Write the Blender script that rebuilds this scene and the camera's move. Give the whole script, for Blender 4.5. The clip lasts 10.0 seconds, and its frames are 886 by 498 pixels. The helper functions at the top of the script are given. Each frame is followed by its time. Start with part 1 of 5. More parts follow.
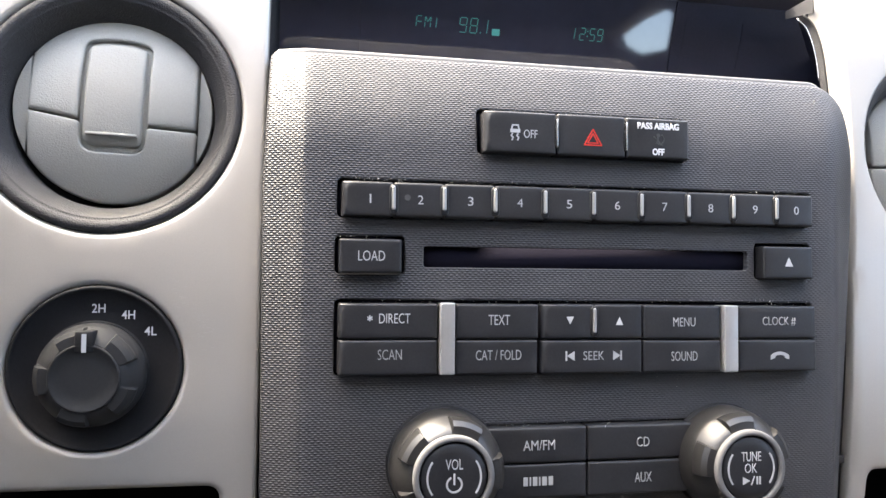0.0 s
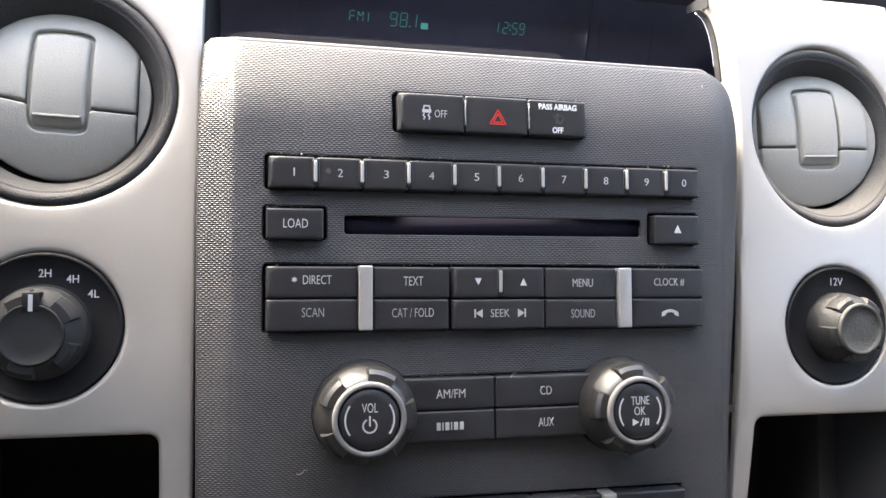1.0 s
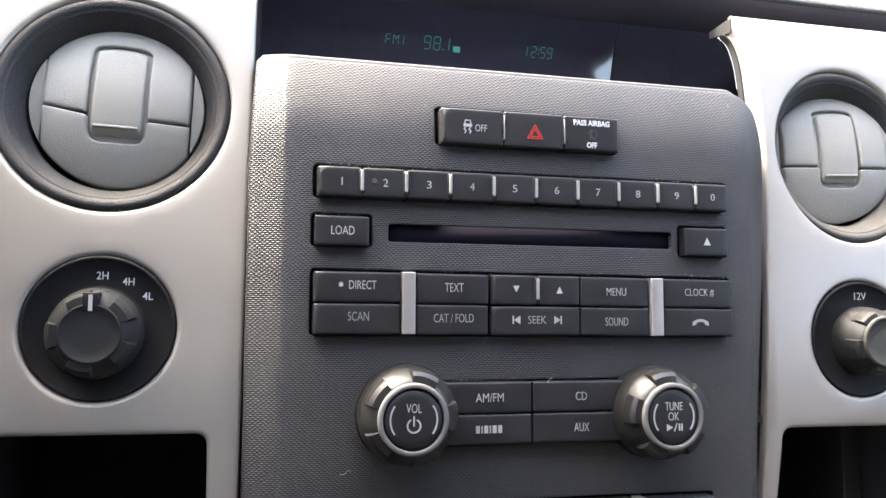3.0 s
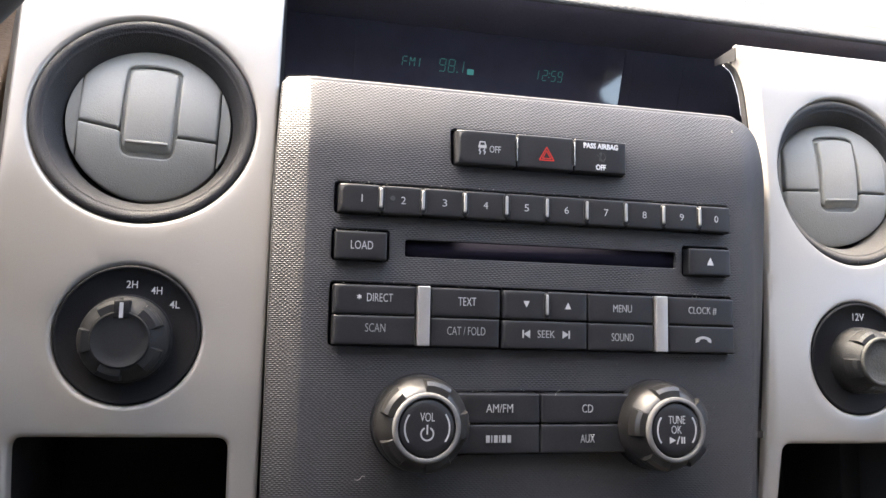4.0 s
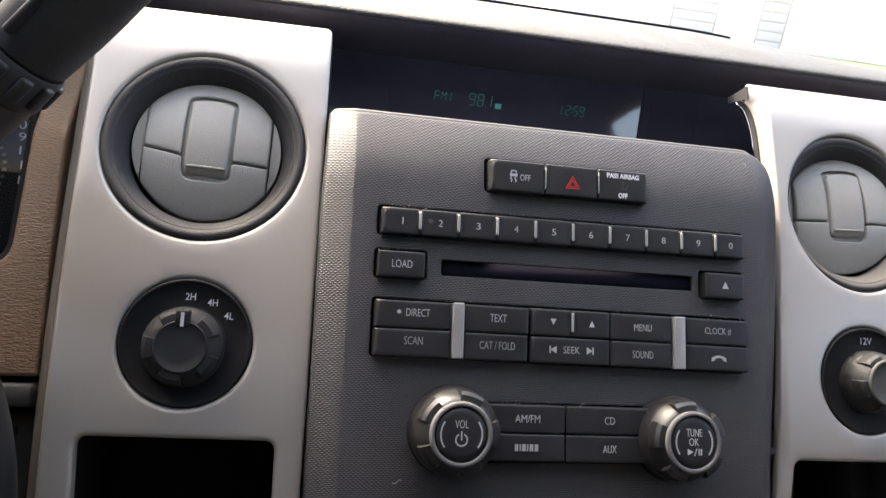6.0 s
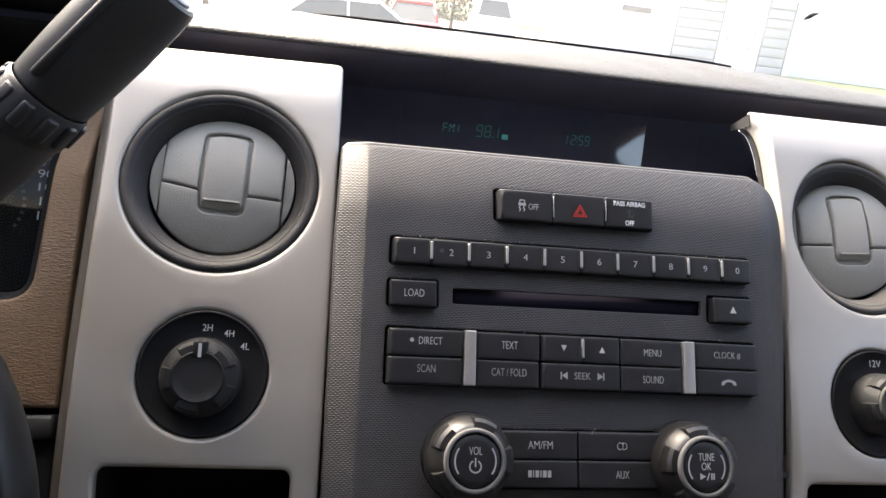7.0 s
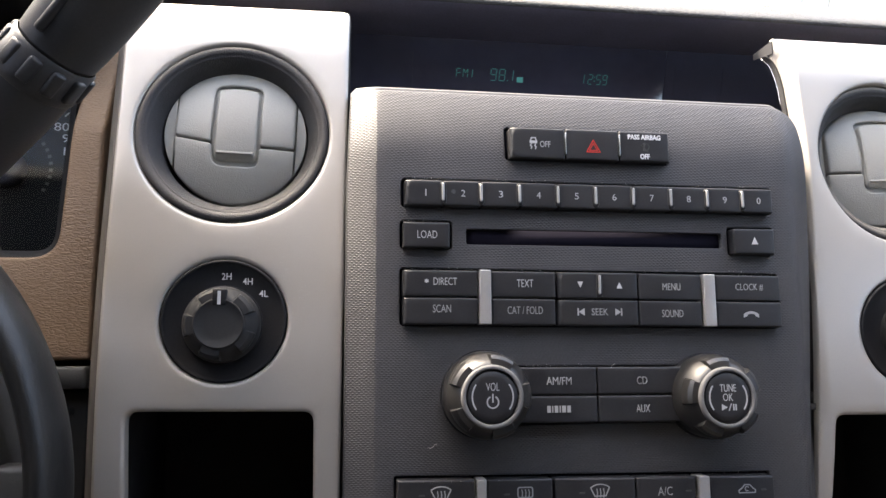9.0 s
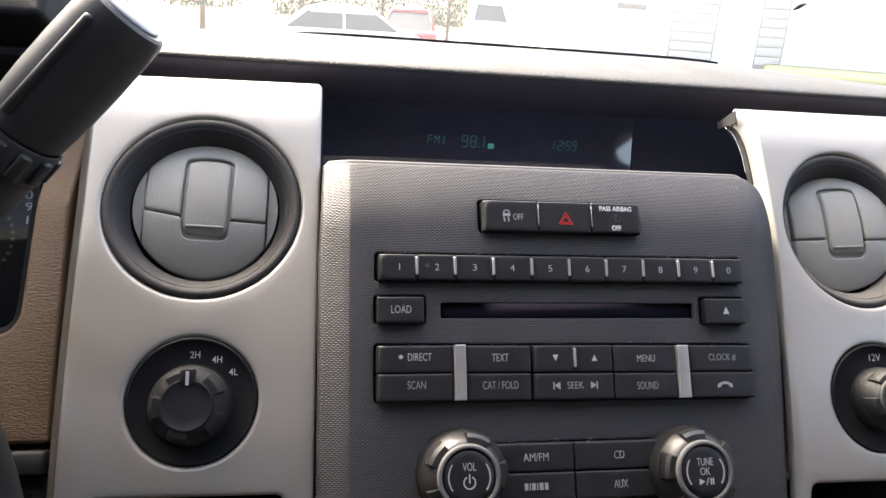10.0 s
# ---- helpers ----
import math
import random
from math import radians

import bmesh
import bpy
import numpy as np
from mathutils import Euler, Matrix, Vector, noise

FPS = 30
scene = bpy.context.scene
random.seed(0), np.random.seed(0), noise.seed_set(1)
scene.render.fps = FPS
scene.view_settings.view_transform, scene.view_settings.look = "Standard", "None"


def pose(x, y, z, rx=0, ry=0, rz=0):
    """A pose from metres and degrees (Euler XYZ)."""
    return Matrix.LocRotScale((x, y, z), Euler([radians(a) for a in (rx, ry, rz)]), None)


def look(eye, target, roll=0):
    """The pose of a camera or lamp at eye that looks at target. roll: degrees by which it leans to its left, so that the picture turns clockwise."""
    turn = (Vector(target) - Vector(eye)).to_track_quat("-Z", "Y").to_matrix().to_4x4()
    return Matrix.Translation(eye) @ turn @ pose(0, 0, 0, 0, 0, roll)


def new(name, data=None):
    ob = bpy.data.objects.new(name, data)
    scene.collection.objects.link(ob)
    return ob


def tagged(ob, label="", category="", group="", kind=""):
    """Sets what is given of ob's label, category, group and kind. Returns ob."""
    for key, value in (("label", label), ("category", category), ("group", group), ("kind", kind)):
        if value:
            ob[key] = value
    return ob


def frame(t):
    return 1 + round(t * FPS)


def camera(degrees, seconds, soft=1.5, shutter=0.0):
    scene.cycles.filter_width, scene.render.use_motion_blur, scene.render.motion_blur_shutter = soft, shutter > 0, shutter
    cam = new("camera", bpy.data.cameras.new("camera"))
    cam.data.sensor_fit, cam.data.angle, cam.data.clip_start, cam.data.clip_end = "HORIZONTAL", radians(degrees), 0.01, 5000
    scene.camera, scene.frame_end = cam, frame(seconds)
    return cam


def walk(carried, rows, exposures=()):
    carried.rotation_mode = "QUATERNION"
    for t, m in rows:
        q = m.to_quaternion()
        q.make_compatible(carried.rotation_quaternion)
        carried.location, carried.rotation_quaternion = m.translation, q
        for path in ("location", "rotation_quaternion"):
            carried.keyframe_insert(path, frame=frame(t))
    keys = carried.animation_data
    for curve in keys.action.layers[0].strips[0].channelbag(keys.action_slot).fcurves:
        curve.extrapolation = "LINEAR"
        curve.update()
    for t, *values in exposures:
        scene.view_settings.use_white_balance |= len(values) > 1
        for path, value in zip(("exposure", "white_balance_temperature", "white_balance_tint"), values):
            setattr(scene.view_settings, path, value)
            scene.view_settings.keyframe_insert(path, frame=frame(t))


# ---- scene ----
# Everything on the dashboard is laid out in the frame of the centre stack: x to the
# passenger side, y into the dashboard, z up along the leaning face. DASH sets it upright in the truck.
DASH = pose(0, 0, 1.35, -29, 0, 0)

cam = camera(63.1, 10.0, soft=1.5, shutter=0.0)
# seconds, eye in the frame of the stack, yaw, pitch, roll
PATH = [
    (0, -0.10583, -0.24822, -0.03219, -11.283, 2.091, 0.463),
    (0.2, -0.10522, -0.25524, -0.03172, -11.638, 2.513, 0.113),
    (0.5, -0.10694, -0.27346, -0.03687, -12.302, 2.740, 0.092),
    (0.8, -0.10113, -0.28658, -0.04412, -12.416, 3.089, 0.188),
    (1, -0.08931, -0.27998, -0.04711, -13.196, 2.381, -0.232),
    (1.2, -0.08491, -0.27676, -0.05210, -13.581, 2.221, -0.201),
    (1.5, -0.08830, -0.27635, -0.05664, -13.659, 2.344, 0.024),
    (1.7, -0.08989, -0.27321, -0.05585, -14.444, 1.909, 0.562),
    (2, -0.09533, -0.27968, -0.05813, -13.152, 2.763, 0.266),
    (2.3, -0.09859, -0.28261, -0.05563, -12.906, 3.795, -0.254),
    (2.5, -0.10178, -0.28397, -0.05669, -12.896, 3.863, 0.104),
    (2.7, -0.10297, -0.28475, -0.05758, -13.213, 4.415, 0.591),
    (3, -0.10637, -0.28644, -0.05795, -12.947, 5.009, 0.239),
    (3.2, -0.10862, -0.28808, -0.05293, -13.002, 5.104, 0.363),
    (4.3, -0.11655, -0.30021, -0.06013, -12.829, 6.434, 1.546),
    (4.5, -0.11932, -0.29938, -0.06041, -13.123, 6.560, 1.711),
    (4.8, -0.12422, -0.30537, -0.06397, -12.433, 7.601, 2.123),
    (5, -0.12544, -0.31021, -0.06172, -12.575, 8.538, 2.272),
    (5.2, -0.12682, -0.31504, -0.06544, -12.010, 8.054, 2.495),
    (5.5, -0.12689, -0.31351, -0.07016, -12.823, 8.579, 2.117),
    (5.7, -0.13010, -0.31613, -0.06832, -12.161, 8.613, 2.461),
    (6.8, -0.12945, -0.32238, -0.06733, -11.779, 9.589, 1.615),
    (7, -0.13352, -0.32452, -0.06796, -11.323, 10.862, 1.542),
    (7.2, -0.13303, -0.32705, -0.06552, -10.843, 10.486, 1.753),
    (7.5, -0.12820, -0.32528, -0.06468, -11.741, 9.913, 1.080),
    (7.7, -0.12571, -0.32702, -0.06700, -11.144, 10.173, 0.754),
    (8, -0.12317, -0.32592, -0.06883, -11.758, 10.027, -0.278),
    (8.2, -0.12136, -0.32512, -0.07349, -11.760, 9.309, -1.107),
    (8.5, -0.12014, -0.32107, -0.07359, -11.439, 8.327, -1.027),
    (8.7, -0.12067, -0.31536, -0.07255, -11.663, 7.653, -1.024),
    (8.8, -0.12282, -0.31606, -0.07754, -11.460, 8.555, -1.224),
    (8.9, -0.12613, -0.32173, -0.07811, -9.623, 8.455, -0.117),
    (9, -0.12075, -0.32510, -0.07883, -8.170, 8.059, -0.296),
    (9.1, -0.11897, -0.32055, -0.07706, -9.281, 7.602, -0.640),
    (9.2, -0.12399, -0.31647, -0.07793, -10.289, 8.363, -1.190),
    (9.3, -0.12258, -0.32241, -0.06957, -9.336, 8.490, -0.949),
    (9.4, -0.12351, -0.32392, -0.06607, -9.753, 9.400, -1.362),
    (9.5, -0.12307, -0.32440, -0.06520, -10.151, 10.119, -1.203),
    (9.7, -0.12290, -0.32404, -0.06344, -10.395, 10.996, -1.075),
    (10, -0.12299, -0.32489, -0.06382, -10.722, 11.373, -1.169),
]


def eye_pose(x, y, z, yaw, pitch, roll):
    """A camera in the frame of the stack; roll leans it to its left about its own axis."""
    return DASH @ pose(x, y, z, 90 + pitch, 0, yaw) @ pose(0, 0, 0, 0, 0, roll)


EXPOSURES = [(t, stops, 7400 if t < 4 else 7600, 9 if t < 4 else 11) for t, stops in ((0.0, 4.04), (2.5, 4.03), (4.5, 3.70), (5.5, 3.39), (7.0, 3.14), (8.0, 3.14), (8.5, 3.09), (9.0, 3.59), (9.5, 3.54), (10.0, 3.25))]
walk(cam, [(t, eye_pose(*row)) for t, *row in PATH], EXPOSURES)

# ---- light ----
world = bpy.data.worlds.new("sky")
scene.world = world
world.use_nodes = True
wn = world.node_tree
sky = wn.nodes.new("ShaderNodeTexSky")
sky.sky_type = "NISHITA"
sky.sun_disc = False
SUN_ELEVATION, SUN_TURN = radians(47), radians(-34.5)
sky.sun_elevation, sky.sun_rotation = SUN_ELEVATION, SUN_TURN
sky.dust_density = 4.0
sky.air_density = 0.8
wn.links.new(sky.outputs[0], wn.nodes["Background"].inputs[0])
wn.nodes["Background"].inputs[1].default_value = 0.15

sun_data = bpy.data.lights.new("sun", "SUN")
sun_data.energy, sun_data.angle, sun_data.color = 1.4, radians(11), (1.0, 0.97, 0.93)
sun = new("sun", sun_data)
sun_way = Vector((math.sin(SUN_TURN) * math.cos(SUN_ELEVATION), math.cos(SUN_TURN) * math.cos(SUN_ELEVATION), math.sin(SUN_ELEVATION)))
sun.matrix_world = look(sun_way * 30, (0, 0, 0))


# ---- materials ----
def material(name, colour, rough=0.5, metal=0.0, vary=0.12, fine=900.0, coarse=60.0, bump=0.0, bump_size=900.0, coat=0.0, spec=0.5):
    """A painted, moulded or metal surface: two scales of colour and gloss variation and a fine relief."""
    m = bpy.data.materials.new(name)
    m.use_nodes = True
    nt = m.node_tree
    b = nt.nodes["Principled BSDF"]
    b.inputs["Metallic"].default_value = metal
    b.inputs["Coat Weight"].default_value = coat
    b.inputs["Specular IOR Level"].default_value = spec
    tex = nt.nodes.new("ShaderNodeTexCoord")
    n1, n2 = nt.nodes.new("ShaderNodeTexNoise"), nt.nodes.new("ShaderNodeTexNoise")
    n1.inputs["Scale"].default_value, n2.inputs["Scale"].default_value = fine, coarse
    n1.inputs["Detail"].default_value = n2.inputs["Detail"].default_value = 4
    mix = nt.nodes.new("ShaderNodeMath")
    mix.operation = "ADD"
    for n, slot in ((n1, 0), (n2, 1)):
        nt.links.new(tex.outputs["Object"], n.inputs["Vector"])
        nt.links.new(n.outputs["Fac"], mix.inputs[slot])
    ramp = nt.nodes.new("ShaderNodeValToRGB")
    lo, hi = [max(c * (1 - vary), 0) for c in colour], [min(c * (1 + vary), 1) for c in colour]
    ramp.color_ramp.elements[0].position, ramp.color_ramp.elements[1].position = 0.3, 0.7
    ramp.color_ramp.elements[0].color, ramp.color_ramp.elements[1].color = (*lo, 1), (*hi, 1)
    half = nt.nodes.new("ShaderNodeMath")
    half.operation = "MULTIPLY"
    half.inputs[1].default_value = 0.5
    nt.links.new(mix.outputs[0], half.inputs[0])
    nt.links.new(half.outputs[0], ramp.inputs[0])
    nt.links.new(ramp.outputs[0], b.inputs["Base Color"])
    rr = nt.nodes.new("ShaderNodeMapRange")
    rr.inputs["From Min"].default_value, rr.inputs["From Max"].default_value = 0.3, 0.7
    rr.inputs["To Min"].default_value, rr.inputs["To Max"].default_value = rough * 0.88, min(rough * 1.12, 1)
    nt.links.new(n2.outputs["Fac"], rr.inputs["Value"])
    nt.links.new(rr.outputs[0], b.inputs["Roughness"])
    if bump:
        n3, bp = nt.nodes.new("ShaderNodeTexNoise"), nt.nodes.new("ShaderNodeBump")
        n3.inputs["Scale"].default_value = bump_size
        nt.links.new(tex.outputs["Object"], n3.inputs["Vector"])
        nt.links.new(n3.outputs["Fac"], bp.inputs["Height"])
        bp.inputs["Strength"].default_value, bp.inputs["Distance"].default_value = bump, 0.0004
        nt.links.new(bp.outputs[0], b.inputs["Normal"])
    return m


def add_height(m, node_out, strength, distance):
    """Adds a relief to a material, on top of what it has."""
    nt = m.node_tree
    b = nt.nodes["Principled BSDF"]
    bp = nt.nodes.new("ShaderNodeBump")
    bp.inputs["Strength"].default_value, bp.inputs["Distance"].default_value = strength, distance
    if b.inputs["Normal"].links:
        nt.links.new(b.inputs["Normal"].links[0].from_socket, bp.inputs["Normal"])
    nt.links.new(node_out, bp.inputs["Height"])
    nt.links.new(bp.outputs[0], b.inputs["Normal"])


def mapped(m, scale):
    nt = m.node_tree
    tex, mp = nt.nodes.new("ShaderNodeTexCoord"), nt.nodes.new("ShaderNodeMapping")
    mp.inputs["Scale"].default_value = scale
    nt.links.new(tex.outputs["Object"], mp.inputs["Vector"])
    return nt, mp.outputs[0]


silver = material("satin_silver_paint", (0.472, 0.442, 0.402), rough=0.40, metal=0.5, vary=0.05, fine=2500, coarse=25, bump=0.05, bump_size=3000)
woven = material("woven_grain_plastic", (0.053, 0.0516, 0.0540), rough=0.45, vary=0.25, fine=1500, coarse=35, spec=0.42)
lip_plain = material("smooth_charcoal_plastic", (0.085, 0.083, 0.082), rough=0.42, vary=0.1)
# the weave: short rounded strands in rows, each row set off by half a strand, as a tilt of the surface along x and z
WEAVE_W, WEAVE_ROW = 0.0020, 0.00080
nt, vec = mapped(woven, (1, 1, 1))
stray, drift, split = nt.nodes.new("ShaderNodeTexNoise"), nt.nodes.new("ShaderNodeVectorMath"), nt.nodes.new("ShaderNodeSeparateXYZ")
stray.inputs["Scale"].default_value, stray.inputs["Detail"].default_value = 400, 2
drift.operation = "MULTIPLY_ADD"
drift.inputs[1].default_value = (0.0008, 0.0, 0.00042)
nt.links.new(vec, stray.inputs["Vector"])
nt.links.new(stray.outputs["Color"], drift.inputs[0])
nt.links.new(vec, drift.inputs[2])
nt.links.new(drift.outputs[0], split.inputs[0])


def wave(axis, period, kind):
    scale, turn_node = nt.nodes.new("ShaderNodeMath"), nt.nodes.new("ShaderNodeMath")
    scale.operation, turn_node.operation = "MULTIPLY", kind
    scale.inputs[1].default_value = 2 * math.pi / period
    nt.links.new(split.outputs[axis], scale.inputs[0])
    nt.links.new(scale.outputs[0], turn_node.inputs[0])
    return turn_node.outputs[0]


def tilt(p, q, along, amount):
    """A vector along a direction, as long as the product of two waves, or as one wave."""
    both, arrow = nt.nodes.new("ShaderNodeMath"), nt.nodes.new("ShaderNodeVectorMath")
    both.operation, arrow.operation = "MULTIPLY", "SCALE"
    nt.links.new(p, both.inputs[0])
    both.inputs[1].default_value = 1.0
    if q:
        nt.links.new(q, both.inputs[1])
    arrow.inputs[0].default_value = along * amount
    nt.links.new(both.outputs[0], arrow.inputs["Scale"])
    return arrow.outputs[0]


across, upward = DASH.to_3x3() @ Vector((1, 0, 0)), DASH.to_3x3() @ Vector((0, 0, 1))
lean_x = tilt(wave("X", WEAVE_W, "SINE"), wave("Z", 2 * WEAVE_ROW, "COSINE"), across, 0.08)
lean_z = tilt(wave("X", WEAVE_W, "COSINE"), wave("Z", 2 * WEAVE_ROW, "SINE"), upward, 0.36)
lean_row = tilt(wave("Z", WEAVE_ROW, "SINE"), None, upward, 0.47)
face_way = nt.nodes.new("ShaderNodeNewGeometry").outputs["Normal"]
for lean in (lean_x, lean_z, lean_row):
    total = nt.nodes.new("ShaderNodeVectorMath")
    nt.links.new(face_way, total.inputs[0])
    nt.links.new(lean, total.inputs[1])
    face_way = total.outputs[0]
unit = nt.nodes.new("ShaderNodeVectorMath")
unit.operation = "NORMALIZE"
nt.links.new(face_way, unit.inputs[0])
nt.links.new(unit.outputs[0], nt.nodes["Principled BSDF"].inputs["Normal"])

button_black = material("button_black_plastic", (0.0215, 0.0215, 0.0235), rough=0.42, vary=0.25, fine=1200, coarse=80, bump=0.12, bump_size=4000, spec=0.42)
soft_black = material("matt_black_plastic", (0.0145, 0.0145, 0.016), rough=0.6, vary=0.25, bump=0.15, bump_size=2500, spec=0.18)
deep_black = material("black_recess", (0.012, 0.012, 0.014), rough=0.7, spec=0.3)
vent_grey = material("vent_grey_plastic", (0.354, 0.345, 0.314), rough=0.34, vary=0.07, fine=1500, coarse=40, bump=0.5, bump_size=1700)
smoke = material("smoked_chrome", (0.072, 0.070, 0.069), rough=0.36, metal=0.75, vary=0.15, fine=1500, coarse=120, bump=0.06, bump_size=2500)
chrome = material("chrome", (0.50, 0.50, 0.49), rough=0.24, metal=0.9, vary=0.06)
bar_silver = material("brushed_silver_bar", (0.50, 0.49, 0.475), rough=0.34, metal=0.6, vary=0.06, bump=0.05, bump_size=2500)
pip_silver = material("matt_chrome_pip", (0.42, 0.415, 0.405), rough=0.42, metal=0.6, vary=0.06)
ring_silver = material("satin_ring", (0.135, 0.133, 0.132), rough=0.7, metal=0.0, vary=0.08)
bar_grey = material("worn_spot_grey", (0.06, 0.06, 0.062), rough=0.7)
legend_mid = material("legend_pale_grey", (0.38, 0.385, 0.39), rough=0.6, vary=0.1)
legend_white = material("legend_white", (0.48, 0.485, 0.495), rough=0.6, vary=0.08)
legend_grey = material("legend_grey", (0.33, 0.335, 0.34), rough=0.6, vary=0.1)
legend_red = material("legend_red", (0.62, 0.035, 0.025), rough=0.5, vary=0.08)


def leather(name, colour, rough, stretch, size, strength):
    """Grained leather or vinyl: a net of fine wrinkles, drawn out one way and bent by noise, over a soft pebble."""
    m = material(name, colour, rough=rough, vary=0.09, fine=900, coarse=25)
    nt, vec = mapped(m, stretch)
    bend, add = nt.nodes.new("ShaderNodeTexNoise"), nt.nodes.new("ShaderNodeVectorMath")
    bend.inputs["Scale"].default_value = size * 0.6
    bend.inputs["Detail"].default_value = 3
    add.operation = "MULTIPLY_ADD"
    add.inputs[1].default_value = (1.6 / size,) * 3
    nt.links.new(vec, bend.inputs["Vector"])
    nt.links.new(bend.outputs["Color"], add.inputs[0])
    nt.links.new(vec, add.inputs[2])
    net = nt.nodes.new("ShaderNodeTexVoronoi")
    net.feature = "DISTANCE_TO_EDGE"
    net.inputs["Scale"].default_value = size
    nt.links.new(add.outputs[0], net.inputs["Vector"])
    ramp = nt.nodes.new("ShaderNodeValToRGB")
    ramp.color_ramp.interpolation = "EASE"
    ramp.color_ramp.elements[1].position = 0.22
    nt.links.new(net.outputs["Distance"], ramp.inputs[0])
    add_height(m, ramp.outputs[0], strength, 0.0003)
    pebble = nt.nodes.new("ShaderNodeTexNoise")
    pebble.inputs["Scale"].default_value = size * 2.2
    nt.links.new(vec, pebble.inputs["Vector"])
    add_height(m, pebble.outputs["Fac"], strength * 0.7, 0.0003)
    return m


tan = leather("tan_leather", (0.215, 0.136, 0.080), 0.55, (0.5, 0.8, 1.7), 520, 0.6)
pad_vinyl = leather("grained_grey_vinyl", (0.054, 0.052, 0.048), 0.6, (0.7, 1.2, 1.2), 430, 0.75)
hood_vinyl = material("dark_hood_vinyl", (0.014, 0.016, 0.018), rough=0.75, vary=0.15, bump=0.2, bump_size=900, spec=0.15)
grey_vinyl = material("dark_grey_moulded_plastic", (0.055, 0.054, 0.052), rough=0.5, vary=0.12, bump=0.3, bump_size=1500)
lower_black = material("lower_trim_plastic", (0.022, 0.022, 0.022), rough=0.6, vary=0.12, bump=0.3, bump_size=1500, spec=0.3)
# raised bluish base colour stands in for veiling glare under the brow
brow_lifted = material("brow_underside_lifted", (0.150, 0.146, 0.200), rough=0.7, vary=0.2)
# dark glass lifted to navy: veiling glare is put into the base colour
glass_black = material("display_black_glass", (0.068, 0.068, 0.098), rough=0.04, spec=0.85, vary=0.1, fine=100, coarse=30)
cap_white = material("pale_grey_end_cap", (0.20, 0.20, 0.215), rough=0.4, vary=0.05)
shift_black = material("shifter_grip_black", (0.038, 0.038, 0.041), rough=0.42, vary=0.2, bump=0.2, bump_size=2200, spec=0.5)
wheel_rim = material("steering_wheel_leather", (0.010, 0.010, 0.010), rough=0.40, vary=0.2, bump=0.3, bump_size=1500)
gauge_black = material("gauge_face_black", (0.008, 0.008, 0.010), rough=0.5, spec=0.1)
dust = material("dust_flecks", (0.50, 0.48, 0.45), rough=0.9, vary=0.2)
lining = material("headliner_cloth", (0.40, 0.385, 0.36), rough=0.9, vary=0.08, fine=800, coarse=10)
knob_grey = material("knob_grey_plastic", (0.026, 0.026, 0.027), rough=0.55, vary=0.15, bump=0.1, bump_size=2500, spec=0.2)
gap_shelf_black = material("gap_shelf_black", (0.009, 0.009, 0.013), rough=0.9, spec=0.05)
cubby_grey = material("cubby_grey_plastic", (0.055, 0.052, 0.052), rough=0.6, vary=0.15, bump=0.3, bump_size=1500)
# lifted with the glass, so its base colour carries the same glare
end_navy = material("recess_end_navy", (0.060, 0.060, 0.088), rough=0.6, spec=0.2)
# silver trim's outer flank: its shade is put into this darker colour
flank_shade = material("shaded_flank_grey", (0.125, 0.115, 0.107), rough=0.5, vary=0.08, spec=0.35)
# side of the silver trim, with its shade put into a dark base colour
facet_shade = material("facet_shade_grey", (0.045, 0.044, 0.047), rough=0.6, spec=0.3)
slot_navy = material("slot_shutter_navy", (0.013, 0.012, 0.020), rough=0.9, spec=0.05)
window_line = material("display_edge_line", (0.066, 0.066, 0.090), rough=0.7, spec=0.1)
cubby_black = material("cubby_black_plastic", (0.020, 0.019, 0.020), rough=0.75, spec=0.15)
legend_bright = material("legend_bright_white", (0.75, 0.75, 0.76), rough=0.6, vary=0.05)
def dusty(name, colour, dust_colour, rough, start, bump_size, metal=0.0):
    """Plastic or metal with a speckled film of dust, paler towards its upward faces."""
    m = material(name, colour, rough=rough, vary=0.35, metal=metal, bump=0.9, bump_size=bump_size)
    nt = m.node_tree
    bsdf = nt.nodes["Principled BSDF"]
    geo, axis_z, facing_up, specks, both, blend = (nt.nodes.new("ShaderNode" + n) for n in ("NewGeometry", "SeparateXYZ", "MapRange", "TexNoise", "Math", "Mix"))
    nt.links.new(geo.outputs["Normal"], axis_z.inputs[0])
    nt.links.new(axis_z.outputs["Z"], facing_up.inputs["Value"])
    facing_up.inputs["From Min"].default_value, facing_up.inputs["From Max"].default_value = start, 0.95
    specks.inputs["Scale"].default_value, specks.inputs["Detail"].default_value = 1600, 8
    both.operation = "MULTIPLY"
    nt.links.new(facing_up.outputs[0], both.inputs[0])
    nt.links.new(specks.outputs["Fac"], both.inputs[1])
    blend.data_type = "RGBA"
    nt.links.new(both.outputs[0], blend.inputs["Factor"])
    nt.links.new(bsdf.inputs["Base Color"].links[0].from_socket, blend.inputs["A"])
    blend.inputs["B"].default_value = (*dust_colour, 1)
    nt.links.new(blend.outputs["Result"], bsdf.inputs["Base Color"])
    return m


# vent rings: paler upward slopes hold both dust and painted light from above
ring_dust_lit = dusty("dusty_lit_vent_ring_plastic", (0.024, 0.023, 0.025), (0.16, 0.145, 0.127), 0.62, 0.58, 1700)
ring_sand_lit = dusty("sandy_lit_vent_ring_plastic", (0.036, 0.035, 0.036), (0.32, 0.285, 0.235), 0.7, 0.45, 1700)
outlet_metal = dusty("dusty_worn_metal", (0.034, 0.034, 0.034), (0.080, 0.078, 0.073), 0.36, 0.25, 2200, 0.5)
